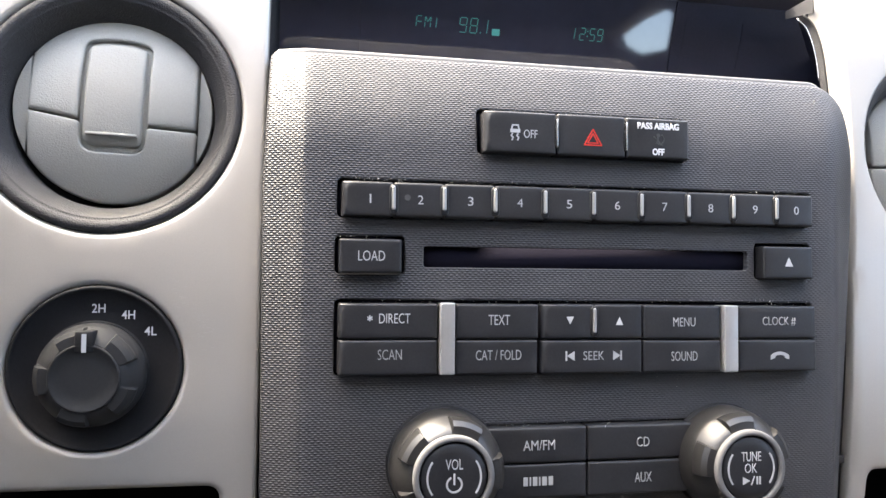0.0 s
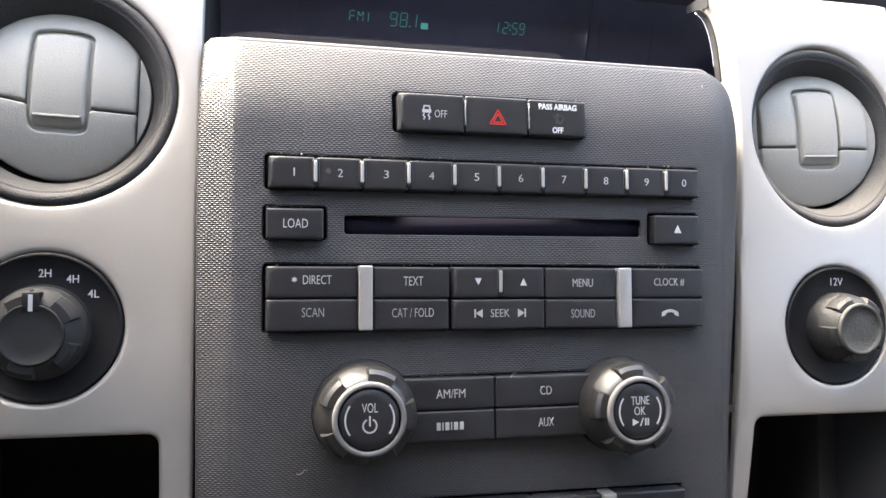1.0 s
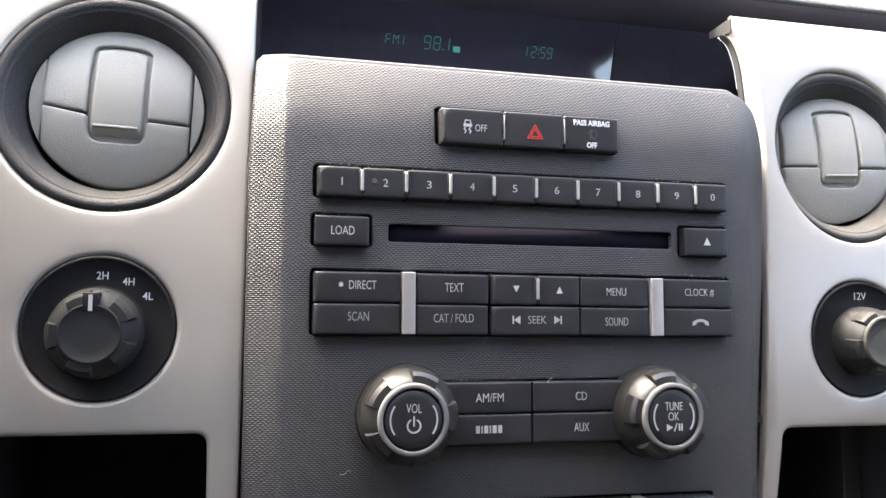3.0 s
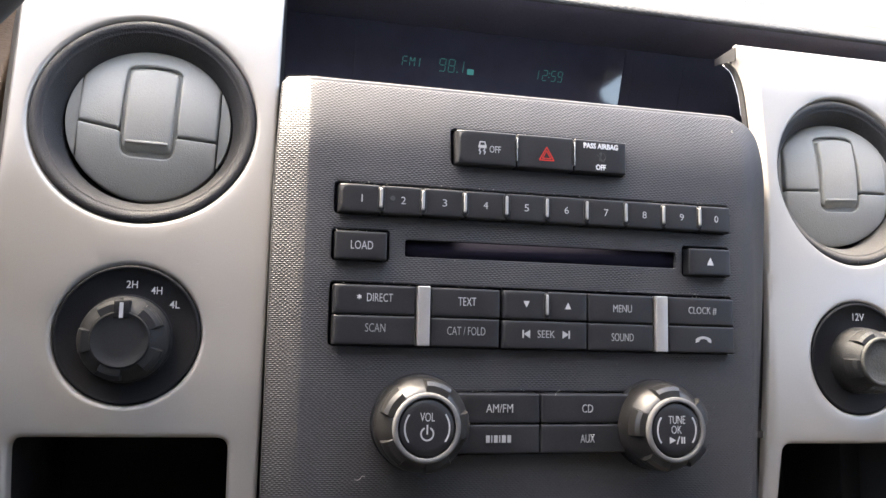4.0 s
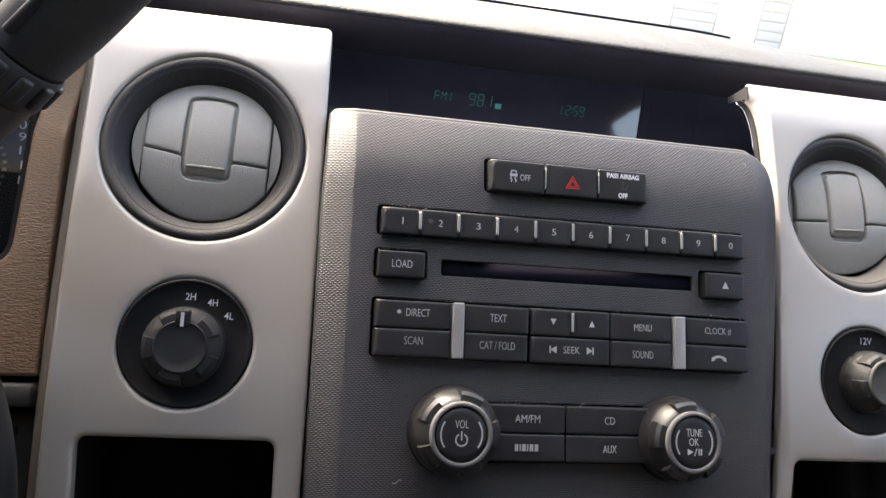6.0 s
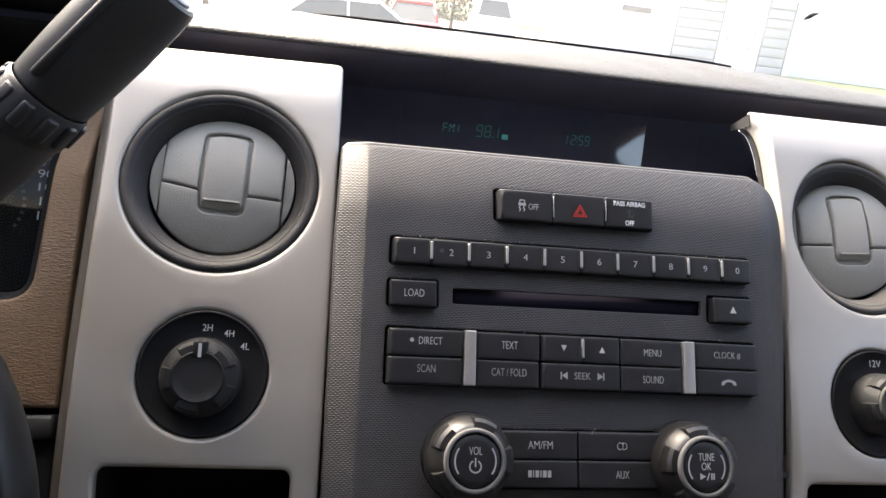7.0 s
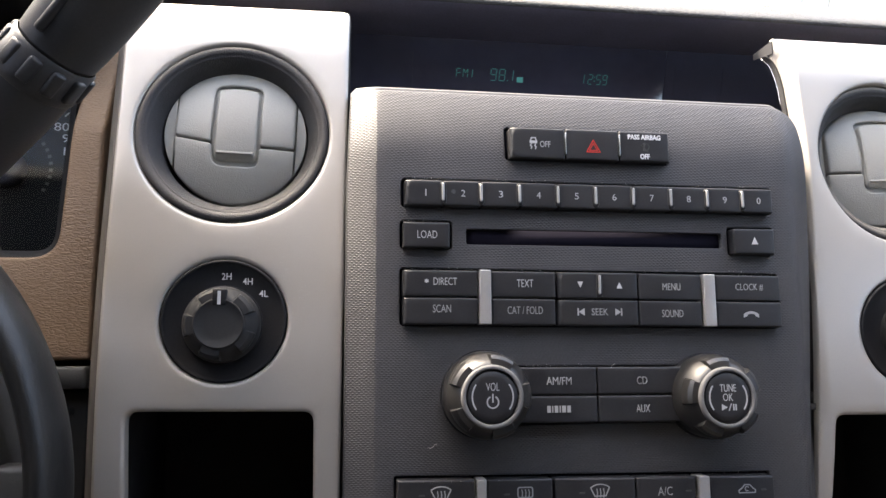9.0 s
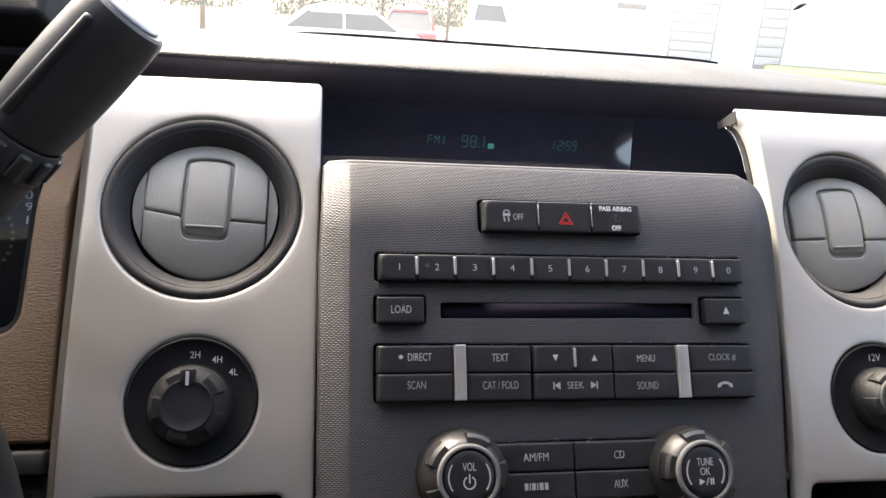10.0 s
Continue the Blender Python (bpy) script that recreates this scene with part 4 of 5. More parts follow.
PX, PZ = 0.1738, -0.0702
outlet = thing("power_outlet", "twelve volt outlet with a smoked chrome plug cover", "power outlet", at=(PX, 0.0135, PZ))
plate, m = dial_plate(outlet, PX, PZ)
words("12V", PX + 0.0010, PZ + 0.0210, 0.0068, 0.0036, plate, legend_white, 0.0158)
m = Matrix.Translation((PX, 0.0155, PZ - 0.0008))
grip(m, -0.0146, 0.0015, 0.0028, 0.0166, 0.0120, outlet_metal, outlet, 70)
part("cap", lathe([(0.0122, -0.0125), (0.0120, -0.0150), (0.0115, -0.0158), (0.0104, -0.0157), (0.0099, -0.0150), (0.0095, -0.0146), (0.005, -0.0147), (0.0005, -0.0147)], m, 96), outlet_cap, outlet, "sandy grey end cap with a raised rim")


# ---- storage cubbies under the dials ----
def cubby(x0, x1, z1, label, mat):
    c = thing("storage_cubby", label, "storage cubby", at=((x0 + x1) / 2, 0.03, -0.19), group="open cubbies")
    for name, bm in zip(("back", "side", "side", "top", "floor"), (block(x0 - 0.003, x1 + 0.003, 0.110, 0.113, -0.196, z1 + 0.004), block(x0 - 0.003, x0, 0.0170, 0.110, -0.196, z1 + 0.004), block(x1, x1 + 0.003, 0.0170, 0.110, -0.196, z1 + 0.004),
                  block(x0, x1, 0.0170, 0.110, z1 + 0.001, z1 + 0.004), block(x0, x1, 0.0170, 0.110, -0.196, -0.192))):
        part(name, bm, mat, c, smooth=False)

    if x0 > 0:
        part("rib", block((x0 + x1) / 2 + 0.036, x1, 0.060, 0.110, -0.192, z1 + 0.001, 0.001), mat, c)
    return c


cubby(-0.2160, -0.1290, -0.1040, "empty black storage cubby in the silver trim", cubby_black)
# passenger-side cubby gets a paler plastic than the driver-side one
cubby(0.1150, 0.2130, -0.1100, "empty grey storage cubby in the silver trim", cubby_grey)

# ---- display under the brow ----
display = thing("radio_display", "black glass radio display with teal digits", "display", at=(0, 0.1, 0.05))
LEAN = 0.35
def glass_y(z):
    return 0.1000 - LEAN * (z - 0.090)
part("glass", sheet(rrect(-0.128, 0.0859, 0.036, 0.135, 0.0004), (), lambda x, z: glass_y(z), edge=0.0005, wall=0.006, grid=0.02), glass_black, display, smooth=False)
part("bezel", sheet(rrect(0.0861, 0.2300, 0.036, 0.135, 0.0004), (), lambda x, z: glass_y(z), edge=0.0003, wall=0.006, grid=0.02), end_navy, display, "matt navy black end of the display")
for x in (-0.0784, 0.0924, 0.1258):
    part("window_edge", block(x - 0.0002, x + 0.0002, -0.0002, 0.001, -0.020, 0.020, 0.0001, Matrix.Translation((0, glass_y(0.085), 0.085)) @ pose(0, 0, 0, 19.3, 0, 0)), window_line, display, "faint upright edges in the glass")


def digit_lines(ch, w, h):
    """Strokes of a segment character in a cell of w by h."""
    P = {"a": ((0, h), (w, h)), "b": ((w, h), (w, h / 2)), "c": ((w, h / 2), (w, 0)), "d": ((0, 0), (w, 0)), "e": ((0, 0), (0, h / 2)), "f": ((0, h / 2), (0, h)), "g": ((0, h / 2), (w, h / 2)),
         "m": ((0, h), (w / 2, h / 2)), "n": ((w, h), (w / 2, h / 2)), "i": ((w / 2, 0), (w / 2, h))}
    return [P[s] for s in {"F": "aefg", "M": "efbcmn", "1": "i", "9": "abcdfg", "8": "abcdefg", "2": "abged", "5": "afgcd"}[ch]]


def segments(text, x, z, w, h, step, name):
    polys = []
    for ch in text:
        if ch in ".:":
            spots = [0.0] if ch == "." else [h * 0.3, h * 0.7]
            polys += [[(x - 0.0003, z + s), (x + 0.0003, z + s), (x + 0.0003, z + s + 0.0006), (x - 0.0003, z + s + 0.0006)] for s in spots]
            x += step * 0.28
            continue
        for (ax, az), (bx, bz) in digit_lines(ch, w, h):
            d = Vector((bx - ax, bz - az)).normalized() * 0.00035
            polys += stroke([(x + ax + d.x + az * 0.06, z + az + d.y), (x + bx - d.x + bz * 0.06, z + bz - d.y)], 0.00034)
        x += step
    bm = bmesh.new()
    for poly in polys:
        bm.faces.new([bm.verts.new((px, glass_y(pz) - 0.0002, pz)) for px, pz in poly])
    return part(name, bm, lcd_teal, display, "lit teal segment characters", smooth=False)


segments("FM1", -0.0510, 0.0904, 0.0028, 0.0050, 0.0043, "band_readout")
segments("98.1", -0.0292, 0.0895, 0.0035, 0.0066, 0.0055, "frequency_readout")
segments("12:59", 0.0302, 0.0900, 0.0027, 0.0056, 0.0042, "clock_readout")
bm = bmesh.new()
bm.faces.new([bm.verts.new((x, glass_y(z) - 0.0002, z)) for x, z in rrect(-0.0122, -0.0082, 0.0890, 0.0920, 0.0004, 2)])
part("stereo_mark", bm, lcd_teal, display, "lit teal marker", smooth=False)

# end pieces that close the display's recess
trim_r = thing("display_end_trim", "glossy black end piece with a chrome edge beside the display", "trim", at=(0.12, 0.05, 0.06))
curve = [Vector((*end_at(z), z)) for z in np.linspace(0.0500, 0.0895, 30)]
part("end_band", loft([[p + Vector((-0.0002, 0.0006, 0.0)), p + Vector((-0.0004, 0.0012, 0.0)), p + Vector((-0.0004, 0.0044, 0.0))] for p in curve]), ring_dust_lit, trim_r, "dusty dark grey band round the recess")
# dark panel painted in for the shaded side of the silver trim
part("side_facet", loft([[(0.1231, y, low), (0.1231, y, high), (0.1227, y, high), (0.1227, y, low)] for y, low, high in ((0.0380, 0.0890, 0.0968), (0.0470, 0.0908, 0.0966), (0.0570, 0.0928, 0.0964))], closed=True), facet_shade, trim_r, "silver side facet under the brow, darkened for its shade", smooth=False)
part("end_wall", loft([[p + Vector((-0.0004, 0.0044, 0.0)), p + Vector((0.0700, 0.082, 0.0))] for p in curve]), end_navy, trim_r)
part("chrome_edge", tube([p + Vector((-0.0006, 0.0044, -0.0003)) for p in curve[6:]], 0.0003, 8), chrome, trim_r, "thin bright edge")
part("dark_edge", tube([p + Vector((-0.0001, 0.0006, 0.0)) for p in curve], 0.0005, 8), soft_black, trim_r, "thin black outline")
solid("display_end_wall", loft([[(-0.1190, y, z), (-0.1178, y + 0.003, z), (-0.1168, y + 0.008, z), (-0.1165, 0.12, z)] for y, z in ((0.026, 0.035), (0.028, 0.06), (0.031, 0.08), (0.0345, 0.09), (0.042, 0.0985), (0.060, 0.1005), (0.066, 0.115))]), soft_black, "matt black end wall of the display recess", "trim")

# ---- padded dashboard top with its brow ----
def pad_section(x):
    """Profile (y, z) of the dashboard top from the underside of the brow over its roll to the windshield."""
    drop = 0.06 * max(0.0, x - 0.16) + 0.05 * max(0.0, -0.15 - x)
    keep = lambda z: min(1.0, max(0.0, (z - 0.119) / 0.05))
    pts = [(0.135, 0.1110), (0.090, 0.1135), (0.064, 0.1152), (0.0580, 0.1160), (0.0556, 0.1170), (0.0546, 0.1180), (0.0546, 0.1193), (0.0560, 0.1212), (0.060, 0.1253), (0.070, 0.1337), (0.080, 0.1413), (0.100, 0.1552), (0.125, 0.1712), (0.150, 0.1862),
           (0.165, 0.1925), (0.200, 0.2095), (0.260, 0.237), (0.330, 0.268), (0.42, 0.305), (0.52, 0.335)]
    return [Vector((x, y, z - drop * keep(z))) for y, z in pts]


bm = loft([pad_section(x) for x in np.linspace(-0.85, 0.85, 69)])
solid("dashboard_top", bm, pad_vinyl, "grained grey padded dashboard top with a rolled brow", "dashboard", kind="structure")
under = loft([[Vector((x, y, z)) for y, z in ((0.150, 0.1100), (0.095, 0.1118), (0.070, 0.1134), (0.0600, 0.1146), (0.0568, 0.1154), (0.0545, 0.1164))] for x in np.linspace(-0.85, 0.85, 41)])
solid("brow_underside", under, brow_lifted, "underside of the dashboard brow, colour lifted for glare", "dashboard", kind="structure")
vent_line = thing("defroster_grille", "slim black defroster grille set in the dashboard top", "defroster grille", at=(0.02, 0.15, 0.187))
line_pts = lambda dy, dz: [(x, 0.150 + dy, 0.1862 + 0.0009 + dz - 0.0022 * abs((x - 0.023) / 0.165) ** 8) for x in np.linspace(-0.142, 0.188, 40)]
part("front_edge", tube(line_pts(0, 0.0003), 0.0010, 8), soft_black, vent_line)
part("grille", loft([[(x, y + 0.003, z - 0.001), (x, y + 0.030, z + 0.0125)] for x, y, z in line_pts(0, 0)]), deep_black, vent_line)

# dark body of the dashboard behind everything
solid("dashboard_body", merge(block(-0.86, -0.36, 0.150, 0.16, -0.60, 0.115), block(-0.36, 0.86, 0.150, 0.16, -0.60, 0.115), block(0.2370, 0.86, 0.040, 0.15, -0.60, 0.092), block(-0.118, 0.112, 0.02, 0.15, -0.60, -0.198),
      block(-0.86, 0.86, 0.028, 0.15, -0.62, -0.200)), grey_vinyl, "dark grey moulded dashboard body", "dashboard", kind="structure", smooth=False)

# ---- driver's side: tan trim, instruments ----
tan_trim = thing("leather_trim", "tan grained leather dashboard trim around the instruments", "dashboard trim", at=(-0.3, 0.04, -0.08))
hood = rounded([(-0.545, -0.0335), (-0.2555, -0.0335), (-0.2515, 0.050), (-0.2490, 0.108), (-0.545, 0.108)], [0.016, 0.014, 0.3, 0.01, 0.016], 8)
part("leather", sheet(rounded([(-0.80, -0.0822), (-0.2374, -0.0822), (-0.2372, 0.030), (-0.2340, 0.115), (-0.80, 0.115)], [0.001, 0.002, 0.2, 0.001, 0.001]), (hood,), lambda x, z: 0.040 + (0.35 * (z - 0.03) if z > 0.03 else 0), edge=0.002, hole_edge=0.0022, wall=0.012, grid=0.008), tan, tan_trim)
cluster = thing("instrument_cluster", "black instrument cluster with pale numerals behind clear plastic", "instrument cluster", at=(-0.35, 0.1, 0.03))
inner = inset(hood, 0.004)
part("hood", loft([[(x, y0, z) for x, z in p] for p, y0 in ((inset(hood, 0.0004), 0.0440), (inner, 0.047), (inset(hood, 0.006), 0.090), (inset(hood, 0.007), 0.131))], closed=True, caps=False), soft_black, cluster, "black hood around the gauges")
face = part("gauge_face", sheet(inset(hood, 0.002), (), lambda x, z: 0.126, edge=0.0004, wall=0.003, grid=0), gauge_black, cluster)
GX, GZ, GY = -0.3190, 0.0305, 0.126
for k, n in enumerate(("60", "70", "80", "90", "100", "110", "120")):
    a = radians(66.5 - 12.5 * k)
    words(n, GX + 0.0400 * math.cos(a), GZ + 0.0400 * math.sin(a), 0.0042 * len(n), 0.0050, face, legend_bright, GY, "numeral")
for k in range(14):
    a = radians(85 - 7.7 * k)
    marks([[(GX + r * math.cos(a) + w * math.sin(a), GZ + r * math.sin(a) - w * math.cos(a)) for r, w in ((0.0455, -0.0004), (0.0490, -0.0004), (0.0490, 0.0004), (0.0455, 0.0004))]], face, legend_white, GY, "tick")
for k in range(11):
    a = radians(66 - 9.6 * k)
    marks([[(GX + r * math.cos(a) + w * math.sin(a), GZ + r * math.sin(a) - w * math.cos(a)) for r, w in ((0.0245, -0.0009), (0.0265, -0.0009), (0.0265, 0.0009), (0.0245, 0.0009))]], face, bar_grey, GY, "small_mark")
gm = Matrix.Translation((GX, GY, GZ))
part("needle_hub", lathe([(0.0125, 0.0), (0.0122, -0.007), (0.0108, -0.0095), (0.004, -0.0105), (0.0005, -0.0105)], gm, 48), glass_black, cluster, "glossy black needle hub")
part("needle", block(-0.0012, 0.0012, -0.0085, -0.0065, 0.006, 0.034, 0.0004, gm @ pose(0, 0, 0, 0, -125, 0)), legend_red, cluster, "slim red needle")
lens = part("lens", sheet(inset(hood, 0.0068), (), lambda x, z: 0.078 + 0.22 * (z - 0.03), edge=0.0004, wall=0.002, grid=0), lens_clear, cluster, "clear plastic lens over the gauges")
lens.visible_shadow = False
part("sub_dial", lathe([(0.030, -0.0003), (0.029, -0.0018), (0.0275, -0.0018), (0.027, -0.0003)], Matrix.Translation((-0.345, GY, -0.030)), 64), grey_vinyl, cluster)

# hood over the instruments
solid("instrument_hood", sheet(rounded([(-0.575, 0.1175), (-0.2500, 0.1175), (-0.2540, 0.215), (-0.280, 0.250), (-0.535, 0.250), (-0.575, 0.215)], [0.004, 0.004, 0.03, 0.03, 0.03, 0.03], 6), (), lambda x, z: 0.020 + 0.25 * (z - 0.12), edge=0.004, wall=0.18, grid=0.012), hood_vinyl, "dark grained hood standing over the instruments", "dashboard hood")

# plastic below the leather
lower = thing("lower_trim", "dark grey moulded plastic trim below the leather", "dashboard trim", at=(-0.3, 0.04, -0.13))
part("ledge", block(-0.80, -0.2374, 0.036, 0.075, -0.0955, -0.0850, 0.0018), grey_vinyl, lower)
part("panel", block(-0.80, -0.2372, 0.044, 0.080, -0.24, -0.0957, 0.002), lower_black, lower)
part("gap", block(-0.80, -0.2374, 0.052, 0.060, -0.0870, -0.0800), deep_black, lower)
part("clip", block(-0.2460, -0.2440, 0.0425, 0.046, -0.108, -0.104, 0.0008), deep_black, lower)

# ---- column shifter ----
shifter = thing("column_shifter", "black column shift lever with a pale end button", "gear shifter", at=(-0.30, 0.0, -0.03))
TIP, FOOT = Vector((-0.1895, -0.0620, 0.0785)), Vector((-0.2372, -0.0350, 0.0330))
axis = (TIP - FOOT).normalized()
turn = axis.to_track_quat("Y", "Z").to_matrix().to_4x4()
SM = Matrix.Translation(TIP) @ turn
def round_grip(way):
    """The turn about the lever that faces a direction."""
    v = turn.inverted() @ Vector(way)
    return math.degrees(math.atan2(v.x, v.z))
RIDGE, PRINT = round_grip((-0.286, -0.925, -0.249)), round_grip((-0.504, -0.864, 0.015))
def oval(prof, n=48, squash=0.92):
    return lathe(prof, SM @ Matrix.Diagonal((1, 1, squash, 1)), n)
body = part("grip", oval([(0.0120, -0.0015), (0.0146, -0.0012), (0.0160, -0.0022), (0.0167, -0.0045), (0.0172, -0.0120), (0.0174, -0.028), (0.0172, -0.042), (0.0166, -0.055), (0.0162, -0.061), (0.0156, -0.0622)]), shift_black, shifter)
part("end_button", oval([(0.0126, -0.003), (0.0126, -0.0008), (0.0118, -0.0002), (0.006, 0.0004), (0.0005, 0.0006)]), cap_white, shifter, "pale grey button in the end")
part("side_ridge", block(-0.0018, 0.0018, -0.056, -0.008, 0.0148, 0.0187, 0.0014, SM @ pose(0, 0, 0, 0, RIDGE, 0)), shift_black, body)
for k in range(6):
    part("printed_bar", block(-0.0011, 0.0011, -0.040 + 0.005 * k, -0.0365 + 0.005 * k, 0.0155, 0.0170, 0, SM @ pose(0, 0, 0, 0, PRINT, 0)), legend_grey, body, "small pale printed bar", smooth=False)
part("collar", oval([(0.0164, -0.0622), (0.0172, -0.0632), (0.0178, -0.076), (0.0174, -0.0785), (0.0168, -0.0790)]), shift_black, shifter, "black ribbed collar")
for k in range(11):
    part("rib", block(-0.0026, 0.0026, -0.0752, -0.0642, 0.0148, 0.0181, 0.0012, SM @ pose(0, 0, 0, 0, 360 / 11 * k, 0)), shift_black, shifter)
part("stalk", oval([(0.0168, -0.0790), (0.0164, -0.095), (0.0140, -0.13), (0.0110, -0.20)]), shift_black, shifter)

# ---- steering wheel ----
wheel = thing("steering_wheel", "dark grey leather steering wheel", "steering wheel", at=(-0.3605, -0.03, -0.1325))
WM = Matrix.Translation((-0.3605, -0.030, -0.1325)) @ pose(0, 0, 0, 4, 0, 0)
rim = bmesh.new()
rings = []
for i in range(120):
    a = 2 * math.pi * i / 120
    ring = []
    for j in range(20):
        c = 2 * math.pi * j / 20
        r = 0.1345 + 0.0070 * math.cos(c)
        ring.append(rim.verts.new(WM @ Vector((r * math.cos(a), 0.0150 * math.sin(c), r * math.sin(a)))))
    rings.append(ring)
for i in range(120):
    for j in range(20):
        p, q = rings[i], rings[(i + 1) % 120]
        rim.faces.new([p[j], p[(j + 1) % 20], q[(j + 1) % 20], q[j]])
part("rim", rim, wheel_rim, wheel)
part("hub", lathe([(0.117, 0.03), (0.1165, 0.006), (0.113, -0.001), (0.104, -0.006), (0.06, -0.012), (0.0005, -0.014)], WM, 96), grey_vinyl, wheel, "dark grey hub cover")
for a in (0, 180, 250, 290):
    part("spoke", block(0.105, 0.131, 0.002, 0.012, -0.012, 0.012, 0.003, WM @ pose(0, 0, 0, 0, -a, 0)), grey_vinyl, wheel)
part("column", lathe([(0.045, 0.03), (0.050, 0.05), (0.052, 0.14)], WM, 40), soft_black, wheel)

# ---- cabin shell, in the upright frame of the truck ----
UP = Matrix.Identity(4)
solid("cabin_floor", block(-0.86, 0.86, -1.9, 0.70, 0.50, 0.55), cabin_dark, "dark carpeted cabin floor", "floor", UP, "structure", False)
solid("roof_lining", block(-0.86, 0.86, -1.9, -0.27, 1.93, 1.98), lining, "pale grey cloth roof lining", "ceiling", UP, "structure", False)
def frame_wall(name, label, outer, holes, m):
    """A wall panel with a window opening through it."""
    return solid(name, sheet(outer, holes, edge=0.004, wall=0.05, grid=0, m=m), cabin_dark, label, "wall", UP, "structure", False)
side = rounded([(-1.9, 0.5), (0.74, 0.5), (0.74, 1.42), (-0.27, 1.96), (-1.9, 1.96)], 0.01)
pane = rounded([(-0.80, 1.57), (0.08, 1.57), (-0.32, 1.86), (-0.80, 1.86)], 0.04)
quarter = rounded([(-1.36, 1.63), (-1.34, 1.72), (-1.44, 1.76), (-1.60, 1.755), (-1.76, 1.73), (-1.72, 1.69), (-1.58, 1.64)], 0.01)
pane_left = rounded([(-0.75, 1.65), (-0.15, 1.65), (-0.32, 1.86), (-0.75, 1.86)], 0.04)
turn_left = Matrix.Translation((-0.86, 0, 0)) @ Matrix(((0, -1, 0, 0), (1, 0, 0, 0), (0, 0, 1, 0), (0, 0, 0, 1)))
turn_right = Matrix.Translation((0.86, 0, 0)) @ Matrix(((0, 1, 0, 0), (1, 0, 0, 0), (0, 0, 1, 0), (0, 0, 0, 1)))
frame_wall("wall_left", "dark door side with a window opening", side, (pane_left,), turn_left)
frame_wall("wall_right", "dark door side with a window opening", side, (pane, quarter), turn_right)
solid("wall_rear", block(-0.91, 0.91, -1.95, -1.9, 0.5, 1.96), seat_dark, "dark cab back", "wall", UP, "structure", False)
solid("firewall", block(-0.86, 0.86, 0.66, 0.70, 0.5, 1.395), cabin_dark, "dark firewall below the windshield", "wall", UP, "structure", False)
for x in (-0.83, 0.83):
    solid("windshield_pillar", loft([[Vector((x - 0.04, 0.72 + d, 1.38)), Vector((x + 0.04, 0.72 + d, 1.38)), Vector((x + 0.04, -0.28 + d, 1.95)), Vector((x - 0.04, -0.28 + d, 1.95))] for d in (-0.03, 0.05)], closed=True), cabin_dark, "dark windshield pillar", "pillar", UP, "structure", False)
bm = bmesh.new()
rows = [[bm.verts.new((x, 0.70 + (-0.26 - 0.70) * k / 8 - 0.10 * (x / 0.85) ** 2, 1.40 + 0.55 * k / 8)) for x in np.linspace(-0.84, 0.84, 17)] for k in range(9)]
for p, q in zip(rows, rows[1:]):
    for i in range(16):
        bm.faces.new([p[i], p[i + 1], q[i + 1], q[i]])
pane_ob = solid("windshield", bm, window_glass, "clear raked windshield", "windshield", UP, "structure")
pane_ob.visible_shadow = False
mark = tube([(0.4300, 0.4935, 1.4985), (0.4355, 0.4925, 1.5025), (0.4385, 0.4905, 1.5050), (0.4430, 0.4890, 1.5065)], [0.0008, 0.0026, 0.0020, 0.0007], 8)
solid("leaf_scrap", mark, soft_black, "small dark scrap of leaf stuck on the windshield", "leaf", UP)

# ---- outside ----
concrete = material("sunlit_concrete", (0.42, 0.41, 0.38), rough=0.85, vary=0.12, fine=20, coarse=0.6)
lawn = material("lawn", (0.045, 0.072, 0.015), rough=0.9, vary=0.35, fine=30, coarse=1.5)
siding = material("pale_siding", (0.62, 0.61, 0.59), rough=0.7, vary=0.06, fine=10, coarse=1)
door_grey = material("grey_door_paint", (0.37, 0.365, 0.35), rough=0.6, vary=0.08, fine=10, coarse=1)
roofing = material("grey_shingles", (0.14, 0.13, 0.125), rough=0.9, vary=0.2, fine=20, coarse=2)
leaf = material("tree_leaves", (0.030, 0.055, 0.045), rough=0.7, vary=0.4, fine=6, coarse=0.8)
bark = material("bark", (0.10, 0.075, 0.055), rough=0.9, vary=0.3, fine=20, coarse=3)
white_paint = material("white_car_paint", (0.75, 0.75, 0.75), rough=0.25, vary=0.03, coat=0.4)
red_paint = material("red_car_paint", (0.40, 0.03, 0.03), rough=0.25, vary=0.05, coat=0.4)
van_paint = material("pale_van_paint", (0.42, 0.46, 0.50), rough=0.3, vary=0.04, coat=0.3)
car_glass = material("dark_car_glass", (0.06, 0.068, 0.068), rough=0.08, vary=0.1)
tyre = material("tyre_rubber", (0.02, 0.02, 0.02), rough=0.8)
sign_blue = material("pale_blue_sign", (0.50, 0.66, 0.70), rough=0.5, vary=0.05)
sign_white = material("white_sign", (0.78, 0.78, 0.78), rough=0.5, vary=0.03)

bm = bmesh.new()
bmesh.ops.create_grid(bm, x_segments=2, y_segments=2, size=1500)
solid("ground", bm, concrete, "pale sunlit concrete ground", "ground", UP, "structure", False)
solid("lawn", sheet(rounded([(23.2, 34.9), (34.0, 25.0), (56.0, 39.0), (36.0, 55.0)], 1.5), edge=0.30, wall=0.20, grid=0, m=Matrix(((1, 0, 0, 0), (0, 0, 1, 0), (0, -1, 0, 0.45), (0, 0, 0, 1)))), lawn, "strip of green lawn before the building", "lawn", UP, "structure", False)


